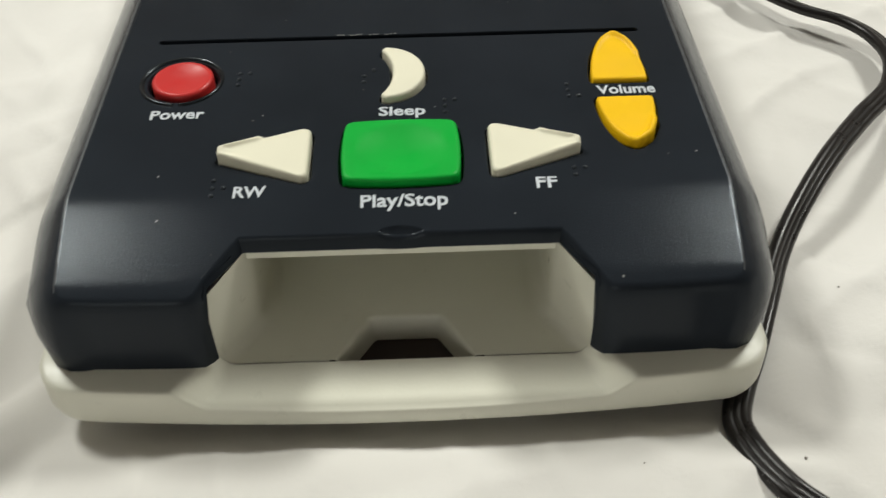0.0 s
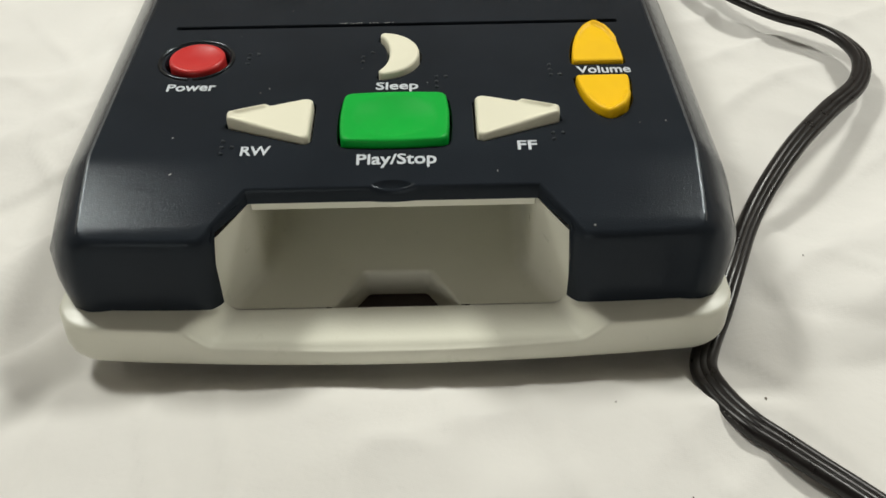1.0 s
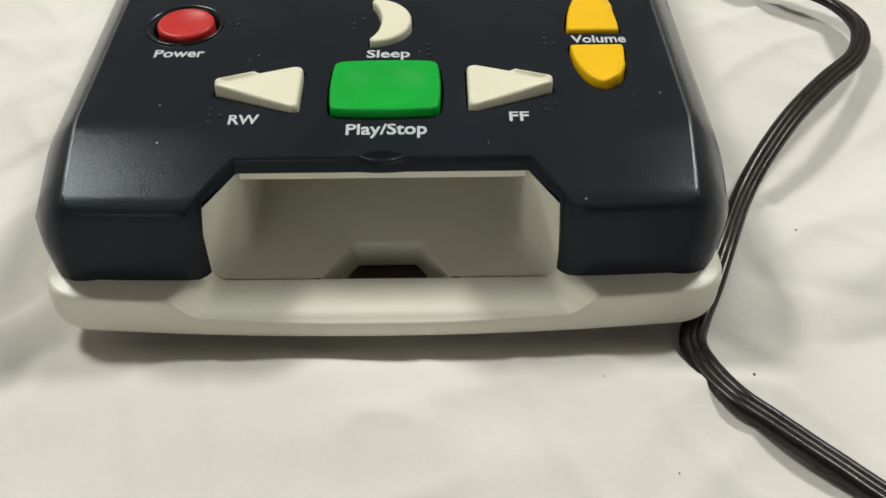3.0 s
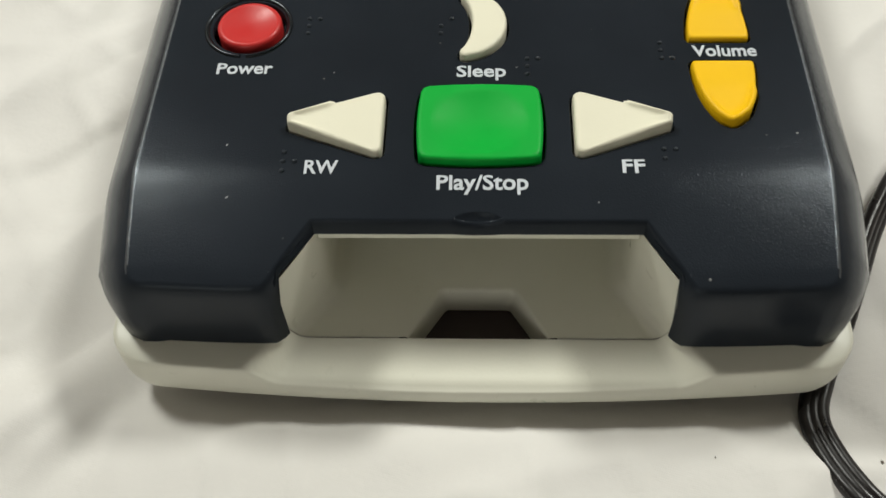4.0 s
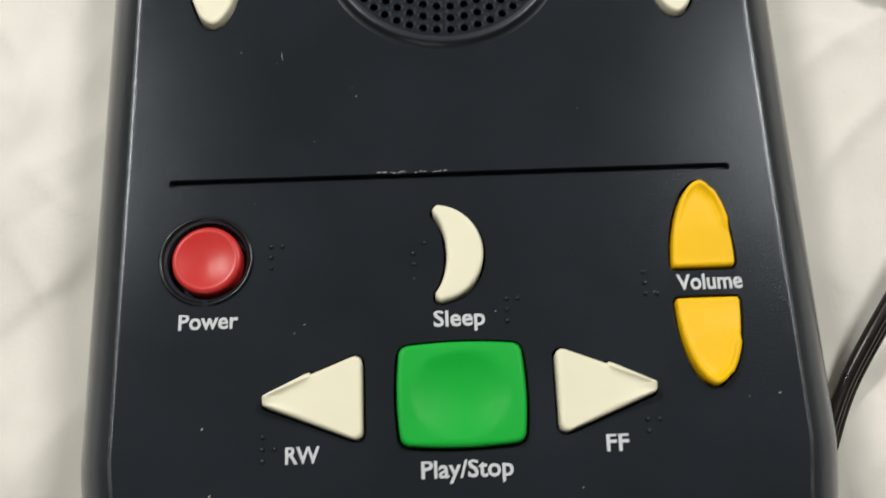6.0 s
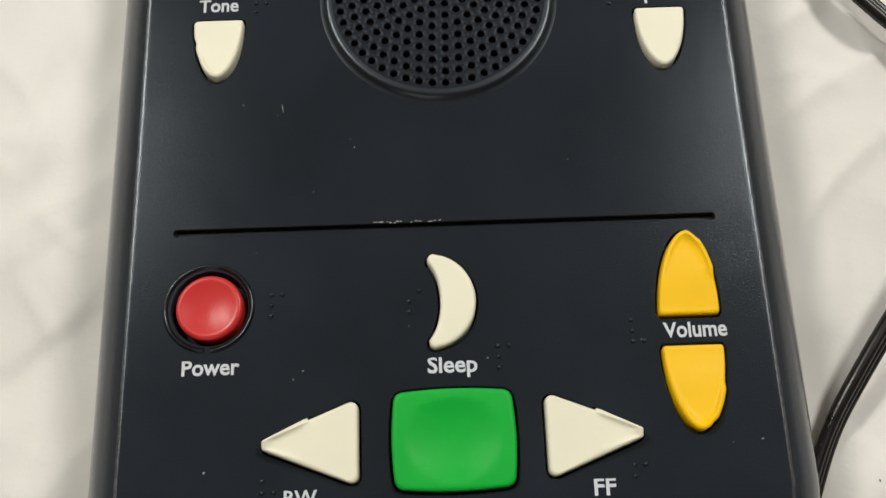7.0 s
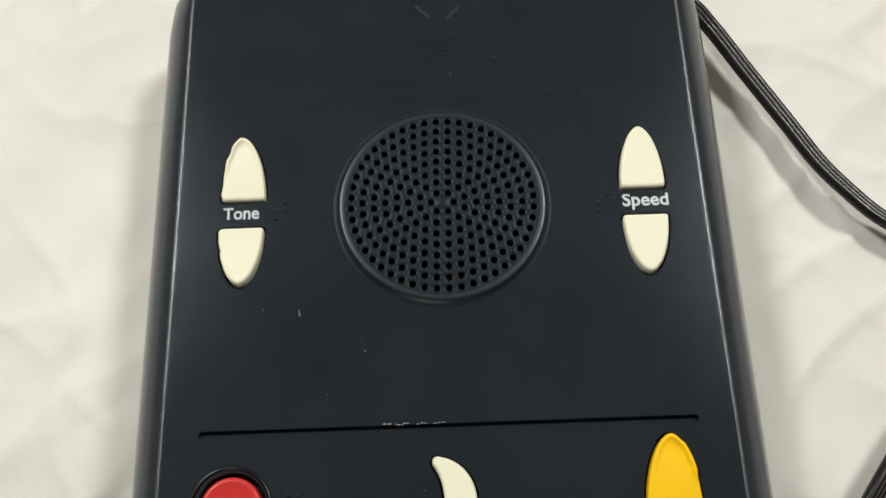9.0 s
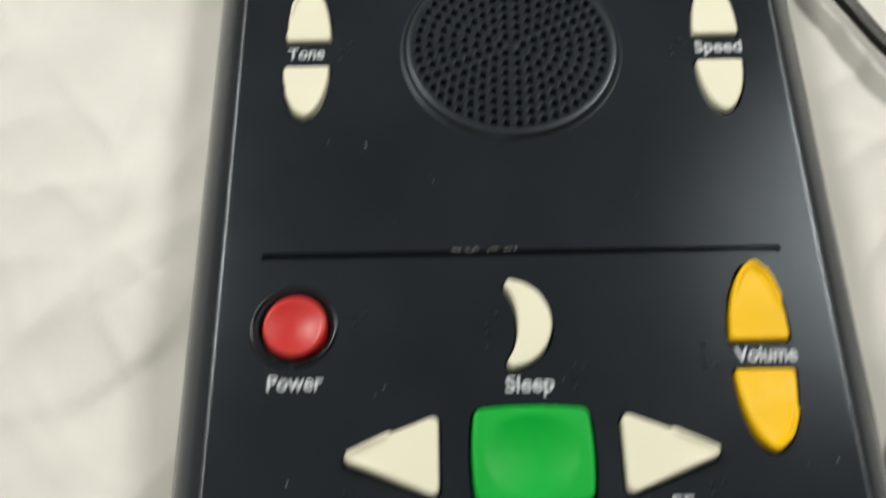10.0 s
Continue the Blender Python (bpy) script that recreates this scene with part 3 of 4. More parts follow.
def speaker_grille():
    cx, cy = 0.5, 62.0
    circle = lambda r, z, n=96: [(cx + r * math.cos(2 * math.pi * i / n), cy + r * math.sin(2 * math.pi * i / n), z) for i in range(n)]
    bm = bmesh.new()
    loops = [[(x, y) for x, y, _ in circle(26.9, 0)]]
    for k in range(1, 9):
        for j in range(6 * k):
            a = math.pi / 2 - 0.024 + 2 * math.pi * (j + 0.5) / (6 * k)
            x, y = cx + 3.14 * k * math.cos(a), cy + 3.14 * k * math.sin(a)
            loops.append([(x + 1.05 * math.cos(math.pi * q / 6), y + 1.05 * math.sin(math.pi * q / 6)) for q in range(12)])
    edges = []
    for loop in loops:
        vs = [bm.verts.new((x, y, PLATE)) for x, y in loop]
        edges += [bm.edges.new((vs[i], vs[(i + 1) % len(vs)])) for i in range(len(vs))]
    bmesh.ops.triangle_fill(bm, use_beauty=True, use_dissolve=False, edges=edges)
    for loop in loops[1:]:
        inner = offset(loop, -0.1)
        loft(bm, [[(x, y, PLATE) for x, y in loop], [(x, y, PLATE - 0.1) for x, y in inner], [(x, y, PLATE - 1.9) for x, y in inner]])
    rim = [(26.9, PLATE), (27.6, PLATE), (28.05, PLATE - 0.05), (28.4, PLATE - 0.2), (28.65, PLATE - 0.45), (28.9, PLATE - 0.8), (29.4, PLATE - 1.3), (29.9, 50.08), (30.2, 49.9)]
    loft(bm, [circle(r, z) for r, z in rim])
    for v in bm.verts:
        v.co *= MM
    grille = part("speaker_grille", bm, GRILLE, player, "round charcoal speaker grille with rings of small holes", sharp=75)
    grille.data.materials.append(SMOOTH_CHARCOAL)
    for f in grille.data.polygons:
        if math.hypot(f.center.x / MM - cx, f.center.y / MM - cy) > 26.95:
            f.material_index = 1
    bm = bmesh.new()
    vs = [bm.verts.new(Vector(p) * MM) for p in circle(26.3, 46.4, 48)]
    lo = [bm.verts.new(Vector(p) * MM) for p in circle(26.3, 46.2, 48)]
    bm.faces.new(vs)
    bm.faces.new(lo)
    for i in range(48):
        bm.faces.new((vs[i], vs[(i + 1) % 48], lo[(i + 1) % 48], lo[i]))
    part("backing", bm, INSIDE, grille)


speaker_grille()


# ---- printed words, braille, embossing ----
SMALL, CAPITAL = 0.47, 0.70


def tall(v):
    """Height over the base line, in capitals: the small letters reach three quarters of a capital."""
    if v <= 0:
        return v / CAPITAL
    return 0.74 * v / SMALL if v < SMALL else 0.74 + 0.26 * (v - SMALL) / (CAPITAL - SMALL)


def print_word(text, x, y, width, height, bold=0.02):
    """White lettering: x is its left edge, y its base line, width and cap height in mm."""
    cu = bpy.data.curves.new("lettering", "FONT")
    cu.body, cu.size, cu.offset, cu.resolution_u = text, 1.0, bold, 3
    tmp = new("lettering", cu)
    me = bpy.data.meshes.new_from_object(tmp.evaluated_get(bpy.context.evaluated_depsgraph_get()))
    bpy.data.objects.remove(tmp)
    bm = bmesh.new()
    bm.from_mesh(me)
    bpy.data.meshes.remove(me)
    x0, x1 = min(v.co.x for v in bm.verts), max(v.co.x for v in bm.verts)
    for v in bm.verts:
        px, py = x + (v.co.x - x0) * width / (x1 - x0), y + tall(v.co.y) * height
        v.co = (px, py, top_z(py) + 0.06)
    low = bmesh.ops.extrude_face_region(bm, geom=bm.faces[:])["geom"]
    for v in low:
        if isinstance(v, bmesh.types.BMVert):
            v.co.z -= 0.08
    for v in bm.verts:
        v.co *= MM
    part("printed_label", bm, PRINT, player, "white printed word " + text, smooth=False)


for word, x, y, w, h in (
    ("Power", -59.7, -33.2, 12.8, 3.3), ("Sleep", -5.0, -34.4, 11.1, 3.4), ("Volume", 48.3, -28.2, 14.3, 3.4),
    ("RW", -36.5, -62.2, 7.1, 3.4), ("FF", 29.9, -62.0, 4.7, 3.4), ("Play/Stop", -8.6, -66.1, 19.0, 3.4),
    ("Tone", -60.0, 59.7, 9.9, 3.4), ("Speed", 50.1, 59.5, 12.7, 3.5),
):
    print_word(word, x, y, w, h)


def braille_dot_mesh():
    bm = bmesh.new()
    prof = ((0.6, -0.1), (0.55, 0.12), (0.4, 0.34), (0.18, 0.45))
    made = loft(bm, [[(r * MM * math.cos(math.pi * i / 5), r * MM * math.sin(math.pi * i / 5), z * MM) for i in range(10)] for r, z in prof])
    bm.faces.new(made[-1])
    me = bpy.data.meshes.new("braille_dot")
    for f in bm.faces:
        f.smooth = True
    bm.to_mesh(me)
    bm.free()
    me.materials.append(SMOOTH_CHARCOAL)
    return me


DOT = braille_dot_mesh()
for cell_x, cell_y, dots in (
    (-40.1, -15.2, "1 4 2 3"), (-8.9, -15.4, "4 2 3"), (10.9, -28.8, "1 4 2 3"), (41.2, -23.9, "1 2 3 6"),
    (-41.2, -56.6, "1 2 5 3"), (38.9, -55.8, "1 4 2"), (-45.6, 64.2, "4 2 5 3"), (43.6, 63.4, "4 2 3"),
):
    for d in dots.split():
        i = int(d) - 1
        ob = new("braille_dot", DOT)
        ob.parent = player
        ob.matrix_parent_inverse = player.matrix_world.inverted()
        y = cell_y - 2.45 * (i % 3)
        ob.location = ((cell_x + 2.45 * (i // 3)) * MM, y * MM, top_z(y) * MM)


def raised_bar(name, x0, y0, x1, y1, w, h, mat, turn=0.0):
    bm = bmesh.new()
    loop = rounded([(x0, y0 - w / 2), (x1, y0 - w / 2), (x1, y1 + w / 2), (x0, y1 + w / 2)], w * 0.2, 2)
    c = Vector(((x0 + x1) / 2, (y0 + y1) / 2))
    if turn:
        spun = []
        for p in loop:
            v = Vector(p) - c
            v.rotate(Matrix.Rotation(radians(-turn), 2))
            spun.append(tuple(c + v))
        loop = spun
    made = loft(bm, [[(x, y, 49.97) for x, y in loop], [(x, y, 50.0 + h) for x, y in loop], [(x, y, 50.02 + h) for x, y in offset(loop, -0.1)]])
    bm.faces.new(made[-1])
    for v in bm.verts:
        v.co *= MM
    part(name, bm, mat, player, smooth=False)


def emblem():
    """A worn round mark: broken arcs and short strokes, barely raised."""
    bm = bmesh.new()
    rnd = random.Random(21)
    for radius, pieces, wide in ((11.6, 9, 0.9), (9.2, 7, 0.8), (6.6, 5, 0.8)):
        for k in range(pieces):
            a0 = 2 * math.pi * (k + rnd.uniform(0.0, 0.3)) / pieces
            span = 2 * math.pi / pieces * rnd.uniform(0.35, 0.8)
            high, r = rnd.uniform(0.05, 0.14), radius + rnd.uniform(-0.5, 0.5)
            rings = []
            for i in range(9):
                a = a0 + span * i / 8
                w = wide * math.sin(math.pi * (i + 0.6) / 9.2) * 0.5
                rings.append([(1.4 + q * math.cos(a), 121.0 + q * math.sin(a), 50.0 + z) for q, z in ((r + w, -0.05), (r + w * 0.7, high), (r - w * 0.7, high), (r - w, -0.05))])
            loft(bm, rings, closed=False)
    for v in bm.verts:
        v.co *= MM
    tagged(part("emblem", bm, GRILLE, player), "worn round emblem moulded in the charcoal plastic", kind="stuff")


def scuff_marks():
    """Pale scraped flecks along the groove's upper edge."""
    bm = bmesh.new()
    rnd = random.Random(5)
    spots = [(-16.2 + 0.9 * i + rnd.uniform(-0.5, 0.5), 1.5 + rnd.uniform(-0.2, 0.25), rnd.uniform(0.15, 0.75)) for i in range(18)]
    for x, y, half in spots:
        if rnd.random() < 0.3:
            continue
        n = 7
        top = [(x + half * math.cos(2 * math.pi * i / n) * rnd.uniform(0.7, 1.1), y + 0.14 * math.sin(2 * math.pi * i / n) * rnd.uniform(0.4, 1.2)) for i in range(n)]
        made = loft(bm, [[(a, b, 49.99) for a, b in top], [(a, b, 50.03) for a, b in top]])
        bm.faces.new(made[-1])
    for v in bm.verts:
        v.co *= MM
    part("scuff_mark", bm, SCUFF, player, "pale scrape beside the groove", smooth=False)


scuff_marks()
emblem()


def dust_speck(x, y, long, wide, heading):
    """A pale fleck lying on the shell."""
    bm = bmesh.new()
    rnd = random.Random(int(x * 31 + y * 17))
    c, q = math.cos(radians(heading)), math.sin(radians(heading))
    loop = []
    for i in range(8):
        a = math.pi * i / 4
        u, w = long / 2 * math.cos(a) * rnd.uniform(0.75, 1.1), wide / 2 * math.sin(a) * rnd.uniform(0.6, 1.2)
        loop.append((x + u * c - w * q, y + u * q + w * c))
    made = loft(bm, [[(a, b, top_z(b) - 0.02) for a, b in loop], [(x + (a - x) * 0.7, y + (b - y) * 0.7, top_z(b) + 0.09) for a, b in loop]])
    bm.faces.new(made[-1])
    for v in bm.verts:
        v.co *= MM
    part("dust_speck", bm, SCUFF, player, "pale fleck of dust", smooth=False)


for x, y, long, wide, heading in (
    (-38.4, 32.0, 2.6, 0.22, 100), (-53.8, -54.5, 0.8, 0.45, 80), (67.3, -51.3, 0.6, 0.4, 20), (-52.0, -68.0, 0.9, 0.4, 40),
    (-32.7, -33.0, 0.5, 0.35, 10), (24.6, -69.0, 0.6, 0.35, 70), (45.4, -85.6, 0.8, 0.5, 30), (8.5, -31.5, 0.45, 0.35, 0), (-21.0, 21.0, 0.5, 0.3, 50),
):
    dust_speck(x, y, long, wide, heading)


def embossed_word(bm, x0, x1, y, rnd):
    """A row of small raised strokes, as long as one moulded word."""
    x = x0
    while x < x1 - 0.8:
        w, low = rnd.uniform(0.9, 1.6), rnd.choice((-1.1, -1.1, -1.1, -0.4))
        high = rnd.choice((1.1, 1.1, 0.7))
        for a, b, c, d in ((x, x + 0.4, low, high), (x + 0.4, x + w, high - 0.45, high), (x + w - 0.35, x + w, low, high - 0.45)):
            loop = [(a, y + c), (b, y + c), (b, y + d), (a, y + d)]
            made = loft(bm, [[(p, q, 49.97) for p, q in loop], [(p, q, 50.13) for p, q in loop]])
            bm.faces.new(made[-1])
        x += w + 0.55


emboss_random = random.Random(11)
lettering = bmesh.new()
for x0, x1, y in ((-25, -10, 101.6), (-8, -3.5, 101.6), (-1.5, 6, 101.6), (8, 27, 101.6), (-45, -26, 96.0), (-24, -9, 96.0), (-7, 3, 96.0), (5, 15, 96.0), (17, 38, 96.0), (42, 61, 96.0)):
    embossed_word(lettering, x0, x1, y, emboss_random)
for v in lettering.verts:
    v.co *= MM
tagged(part("embossed_lettering", lettering, GRILLE, player, smooth=False), "fine moulded lettering in the charcoal plastic", kind="stuff")
raised_bar("embossed_line", -6.4, 125.6, -0.2, 125.6, 1.0, 0.2, SMOOTH_CHARCOAL, 48)
raised_bar("embossed_line", 2.4, 125.0, 8.6, 125.0, 1.0, 0.2, SMOOTH_CHARCOAL, -48)


# ---- pocket for the cartridge ----
FLOOR_Z = 21.0


def pocket():
    """Open-fronted cream pocket: floor with a finger notch, rounded side walls, ceiling and back."""
    bm = bmesh.new()

    def section(y, half, top):
        pts = [(-half, y, top)]
        r = 4.0
        for i in range(8):
            a = math.pi + math.pi / 2 * i / 7
            pts.append((-half + r + r * math.cos(a), y, FLOOR_Z + r + r * math.sin(a)))
        return pts

    stations = [(-86.2, 41.2, 42.2), (-84.9, 40.9, 42.4), (-81.0, 38.3, 43.1), (-77.0, 35.75, 43.8), (-74.2, 33.9, 44.3), (-72.6, 33.1, 44.4), (-70.5, 32.7, 44.4), (-60.0, 32.5, 44.4), (-28.0, 32.5, 44.4)]
    left = [section(*s) for s in stations]
    left[0] = [(p[0], -84.9 if p[2] < 27 else p[1], p[2]) for p in left[0]]
    loft(bm, left, closed=False)
    loft(bm, [[(-x, y, z) for x, y, z in ring] for ring in left], closed=False)
    # top lip and ceiling
    loft(bm, [[(x, y, z) for x in (-33.2, -11, 11, 33.2)] for y, z in ((-71.6, 44.6), (-73.0, 44.6), (-73.35, 44.3), (-73.45, 42.5), (-73.3, 42.1), (-72.9, 41.9), (-71.0, 41.7), (-28.0, 41.7))], closed=False)
    # back
    loft(bm, [[(-32.5, -28.0, z), (32.5, -28.0, z)] for z in (20.0, 44.0)], closed=False)
    # floor round the notch, with the notch's rounded edge and sloping walls
    def notch_line(half, back, r):
        """The notch's outline, from its front left round to its front right."""
        right = rounded([(half, -84.9), (half - 7.0, back), (0.0, back), (0.0, -84.9)], [0.01, r, 0.01, 0.01], 4)
        right = [p for p in right if p[0] > 0.5]
        right = [(half, -84.9)] + [p for p in right if p[1] > -84.0]
        return [(-x, y) for x, y in right] + [(x, y) for x, y in reversed(right)]

    levels = ((15.9, -72.0, 2.2, 0.0), (15.75, -72.15, 2.1, -0.06), (15.35, -72.55, 2.0, -0.32), (15.1, -72.85, 1.9, -0.8), (14.7, -73.35, 1.7, -3.3), (14.3, -73.8, 1.6, -6.8))
    lines = [[(x, y, FLOOR_Z + dz) for x, y in notch_line(half, back, r)] for half, back, r, dz in levels]
    loft(bm, lines, closed=False)
    notch = [(x, y) for x, y, _ in lines[0]]
    rim = [(-36.9, -84.9), *notch, (36.9, -84.9), (34.30, -81.0), (31.75, -77.0), (29.90, -74.2), (29.10, -72.6), (28.70, -70.5), (28.50, -60.0), (28.50, -28.0), (-28.50, -28.0), (-28.50, -60.0), (-28.70, -70.5), (-29.10, -72.6), (-29.90, -74.2), (-31.75, -77.0), (-34.30, -81.0)]
    vs = [bm.verts.new((x, y, FLOOR_Z)) for x, y in rim]
    es = [bm.edges.new((vs[i], vs[(i + 1) % len(vs)])) for i in range(len(vs))]
    bmesh.ops.triangle_fill(bm, use_beauty=True, edges=es)
    for v in bm.verts:
        v.co *= MM
    part("cartridge_pocket", bm, CREAM, player, "empty cream plastic cartridge slot", sharp=45)
    bm = bmesh.new()
    box(bm, -0.018, -0.0846, 0.0122, 0.018, -0.068, 0.0138)
    part("bottom_plate", bm, BROWN, player, "dark plate under the finger notch", smooth=False)


pocket()


# ---- base ----
def base_front(x):
    return -96.1 + 3.1 * (abs(x) / 70.0) ** 2.0


def base_top(x, y):
    """Height of the base's upper side in front of the pocket and under the legs."""
    ax = abs(x)
    edge = 39.9 + max(0.0, -85.3 - y) * 0.85
    v = min(1.0, max(0.0, (-85.2 - y) / 10.8))
    scoop = FLOOR_Z - 0.12 - 2.1 * v**0.9 - 0.35 * math.sin(math.pi * v)
    reach = max(1.0, -87.0 - base_front(x))
    u = min(1.0, max(0.0, (-87.0 - y) / reach))
    ledge = 24.9 - 1.0 * u**1.3
    spread = 0.35 * max(0.0, -85.3 - y)
    scoop -= 0.9 * max(0.0, (v - 0.8) / 0.2) ** 2
    w = min(1.0, max(0.0, (ax - edge + 1.6 + spread) / (3.0 + spread))) ** 1.35
    # the corner of the pocket's floor runs out over the base
    bow = 4.0 - math.sqrt(max(0.0, 16.0 - (min(ax, 40.6) - 36.9) ** 2)) if ax > 36.9 else 0.0
    bow *= max(0.0, 1 - max(0.0, -85.2 - y) / 5.0) ** 2
    return max(scoop * (1 - w) + ledge * w, min(scoop + bow, 24.9))


def base():
    bm = bmesh.new()
    front = [-70 + 1.0 * i for i in range(141)]
    rows = []
    for k in range(17):
        v = k / 16
        row = []
        for x in front:
            y0 = -85.14
            y = y0 + (base_front(x) - y0) * v
            row.append((x, y, base_top(x, y)))
        rows.append(row)
    loft(bm, rows, closed=False)
    # outline: front bow, rounded corners, sides, back
    ridge = []
    for x in front:
        ridge.append(((x, base_front(x)), (0.16 * x / 70, -1), base_top(x, base_front(x))))
    corner = []
    x0, y0 = 70.0, base_front(70.0)
    for i in range(1, 11):
        u = i / 10
        a = radians(-81 + 81 * u)
        px = x0 + 9.4 * math.sin(radians(90 * u))
        py = y0 + 8.6 * (1 - math.cos(radians(90 * u)))
        corner.append(((px, py), (math.cos(a), math.sin(a)), 23.9 + 0.5 * smooth01(u)))
    sides = [((79.4, y), (1, 0), 24.4) for y in (-60.0, 0.0, 60.0, 128.0)]
    backs = [((73.0, 139.5), (0.6, 0.8), 24.2), ((40.0, 142.5), (0, 1), 24.2), ((0.0, 143.0), (0, 1), 24.2)]
    right = corner + sides + backs
    left = [((-p[0], p[1]), (-d[0], d[1]), z) for p, d, z in reversed(right[:-1])]
    cols = ridge + right + left
    fascia = ((0, 0), (0.3, -0.1), (0.55, -0.38), (0.7, -1.2), (0.95, -4.0), (1.1, -6.2), (0.8, -7.4), (0.0, -8.5), (-2.0, -9.2), (-6.0, -9.6))
    flank = ((0, 0), (0.3, -0.1), (0.55, -0.4), (0.7, -1.2), (0.85, -3.4), (0.85, -5.4), (0.5, -7.0), (-0.5, -8.3), (-2.4, -9.1), (-7.0, -9.6))
    rings = []
    for f, k in zip(fascia, flank):
        ring = []
        for (x, y), (dx, dy), z in cols:
            w = smooth01((abs(dx) / math.hypot(dx, dy) - 0.12) / 0.6)
            o, dz = f[0] * (1 - w) + k[0] * w, f[1] * (1 - w) + k[1] * w
            low = smooth01(-dz / 6.0)
            ring.append((x + dx * o, y + dy * o, (z + dz * (z - 11.6) / 9.6) * (1 - low) + (20.6 + dz * 9.0 / 9.6) * low))
        rings.append(ring)
    loft(bm, rings)
    # shelf under the corners of the legs and along the sides
    k = len(front)
    shelf = []
    for step in range(10):
        u = step / 9
        ring = []
        for (x, y), (dx, dy), z in cols[k - 1:] + cols[:1]:
            h = math.hypot(dx, dy)
            r = 6.0 * (1 - u) / h
            fall = 24.9 - z
            ring.append((x - dx * r, y - dy * r, 24.9 - fall * u**1.3))
        shelf.append(ring)
    loft(bm, shelf, closed=False)
    for v in bm.verts:
        v.co *= MM
    return part("base", bm, CREAM, player, "cream plastic base with a bowed front edge", sharp=38)


base()


def rubber_foot(x, y):
    bm = bmesh.new()
    rings = [[(x + r * math.cos(math.pi * i / 8), y + r * math.sin(math.pi * i / 8), z) for i in range(16)] for r, z in ((6.0, 13.0), (6.0, 6.7), (5.4, 6.1))]
    made = loft(bm, rings)
    bm.faces.new(made[0])
    bm.faces.new(made[-1])
    for v in bm.verts:
        v.co *= MM
    part("rubber_foot", bm, RUBBER, player)


for fx, fy in ((-64, -78), (64, -78), (-64, 122), (64, 122)):
    rubber_foot(fx, fy)


# ---- power cord ----
def catmull(points, per=10):
    out = []
    n = len(points)
    for i in range(n - 1):
        p = [Vector(points[max(0, min(n - 1, i + k))]) for k in (-1, 0, 1, 2)]
        for q in range(per):
            t = q / per
            out.append(0.5 * (2 * p[1] + (p[2] - p[0]) * t + (2 * p[0] - 5 * p[1] + 4 * p[2] - p[3]) * t * t + (3 * p[1] - p[0] - 3 * p[2] + p[3]) * t**3))
    out.append(Vector(points[-1]))
    return out


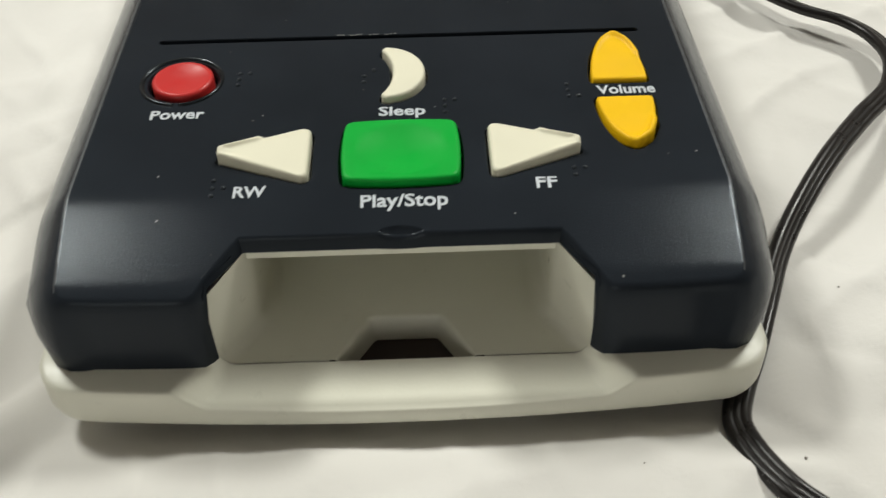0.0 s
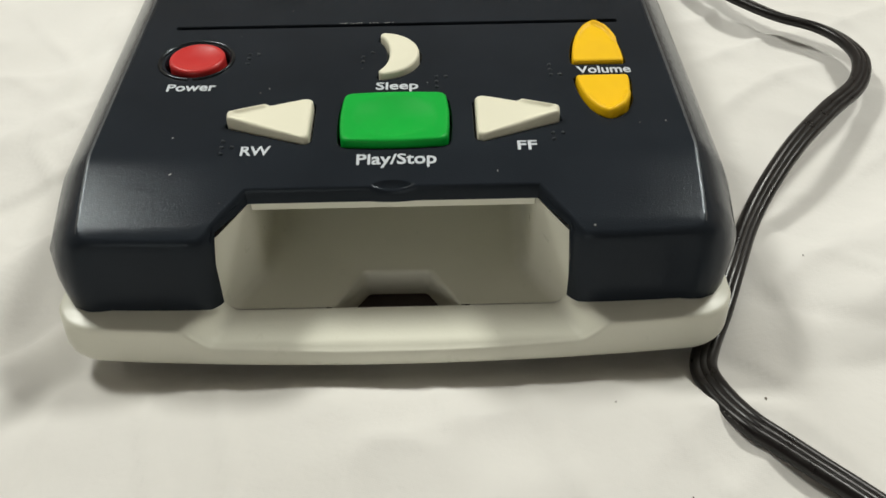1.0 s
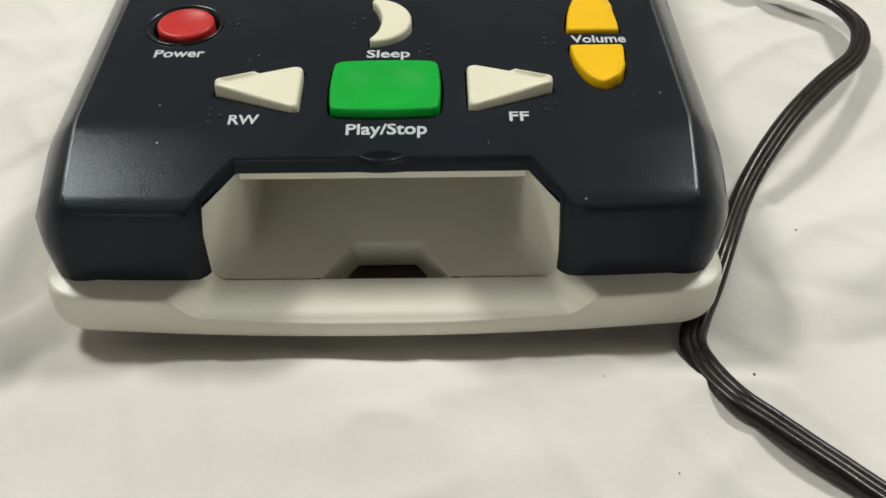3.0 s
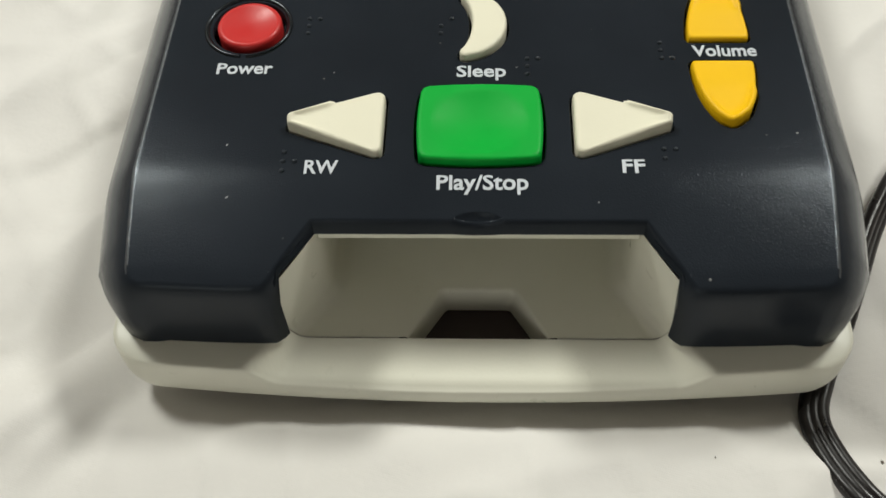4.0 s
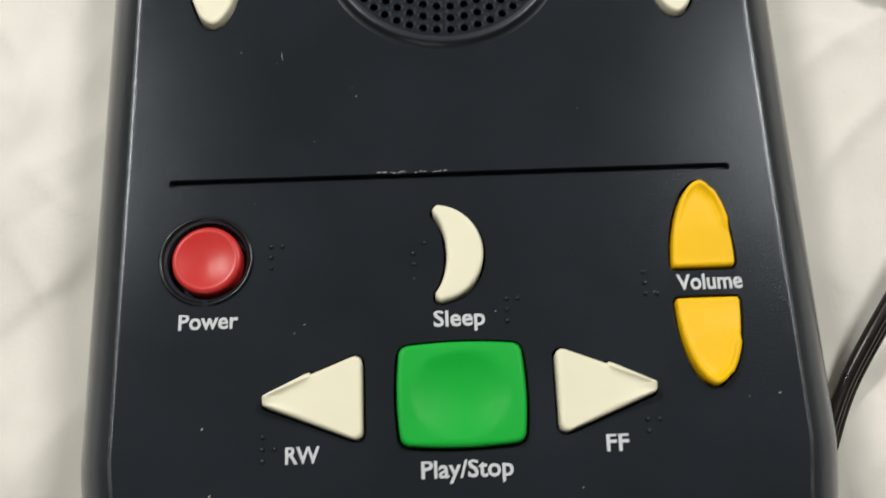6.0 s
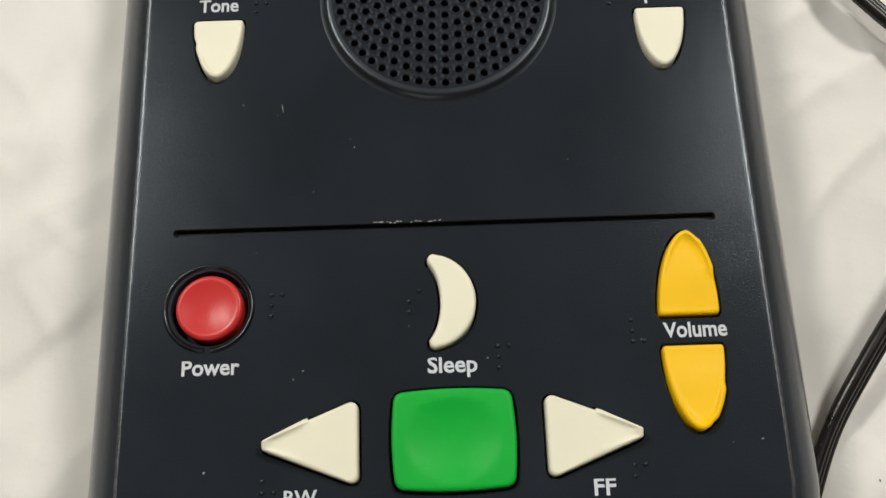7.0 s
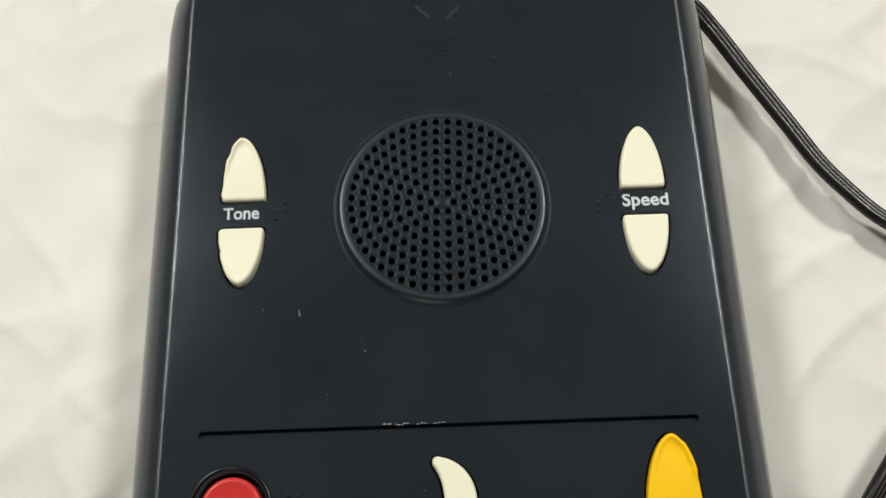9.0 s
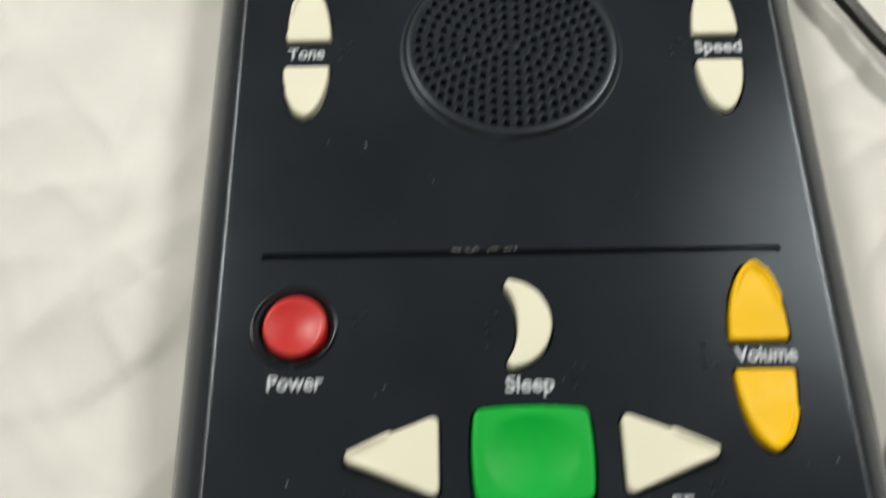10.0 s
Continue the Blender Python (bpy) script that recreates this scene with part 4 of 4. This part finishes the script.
def power_cord():
    way = (
        (72, 147, 24), (84.5, 144.5, 23), (92.5, 136.5, 20), (102, 122, 17), (114, 102.5, 14.5), (122, 88.5, 13.5),
        (130, 78, 13), (138, 69, 13), (149, 61, 13), (155, 50, 13.5), (155.5, 35, 14.6), (148.5, 19, 15), (134.2, 3.4, 16),
        (118.6, -15.2, 17), (106, -32, 15.4), (96.6, -46.8, 13), (87.4, -66, 12.6), (81.5, -78.4, 10.8),
        (76.3, -88.4, 9.6), (72.9, -97.9, 10.6), (74.2, -107.4, 12.2), (78.2, -116.8, 14), (84, -123, 14), (94, -133.5, 14), (108, -147, 13.5),
        (135, -168, 13), (190, -205, 12), (320, -260, 12),
    )
    lean = (0, 0, 10, 12, 15, 18, 22, 25, 25, 20, 12, 12, 25, 38, 45, 45, 36, 20, 0, -12, -12, 0, 5, 10, 5, 0, 0, 0)
    pts = catmull(way)
    twist = catmull([(a, 0, 0) for a in lean])
    cord = new("power_cord")
    cord.location = pts[0] * MM
    bpy.context.view_layer.update()
    tagged(cord, "black flat ribbed mains cord trailing over the sheet", "cable")
    for c, r in ((-1.65, 1.62), (0.0, 1.6), (1.65, 1.62)):
        rings = []
        for i, p in enumerate(pts):
            t = (pts[min(len(pts) - 1, i + 1)] - pts[max(0, i - 1)]).normalized()
            s = t.cross(Vector((0, 0, 1))).normalized()
            u = s.cross(t)
            a = radians(twist[i].x)
            s, u = s * math.cos(a) + u * math.sin(a), u * math.cos(a) - s * math.sin(a)
            rings.append([(p + s * (c + r * math.cos(math.pi * q / 7)) + u * r * 1.1 * math.sin(math.pi * q / 7)) * MM for q in range(14)])
        bm = bmesh.new()
        made = loft(bm, rings)
        bm.faces.new(made[0])
        bm.faces.new(made[-1])
        part("strand", bm, CORD, cord, sharp=60)
    # worn print along the strand that faces the front: short bars
    bm = bmesh.new()
    rnd = random.Random(4)
    at = 205
    while at < 246:
        p, ahead = pts[at], pts[at + 1]
        t = (ahead - p).normalized()
        s = t.cross(Vector((0, 0, 1))).normalized()
        a = radians(50)
        for k in range(2):
            if rnd.random() < 0.2:
                continue
            mid = p + (ahead - p) * (0.25 + 0.5 * k) + s * 1.8
            out, up = s * math.cos(a) + Vector((0, 0, math.sin(a))), Vector((0, 0, math.cos(a))) - s * math.sin(a)
            long, tall_ = rnd.uniform(0.12, 0.3), rnd.uniform(0.3, 0.5)
            foot = [mid + out * 1.42 + t * (long * i) + up * (tall_ * j) for i, j in ((-1, -1), (1, -1), (1, 1), (-1, 1))]
            made = loft(bm, [[q * MM for q in foot], [(q + out * 0.06) * MM for q in foot]])
            bm.faces.new(made[-1])
        at += rnd.choice((1, 1, 1, 2))
    part("cord_print", bm, FADED, cord, "faded grey print", smooth=False)


power_cord()


def lint_speck(x, y, size, seed):
    rnd = random.Random(seed)
    bm = bmesh.new()
    bmesh.ops.create_icosphere(bm, subdivisions=1, radius=size * MM)
    for v in bm.verts:
        v.co = Vector((v.co.x * 0.8, v.co.y * 1.2, v.co.z * 0.5)) * (1 + 0.3 * rnd.uniform(-1, 1))
        v.co += Vector((x, y, sheet_z(x, y) + size * 0.4)) * MM
    tagged(link_mesh("lint_speck", bm, LINT), "tiny dark lint speck on the sheet", "lint", "specks on the sheet")


for x, y, size, seed in ((84.2, -109.0, 0.42, 1), (50.3, -107.9, 0.22, 2), (62.7, -133.6, 0.25, 3), (108.7, -58.2, 0.3, 4)):
    lint_speck(x, y, size, seed)
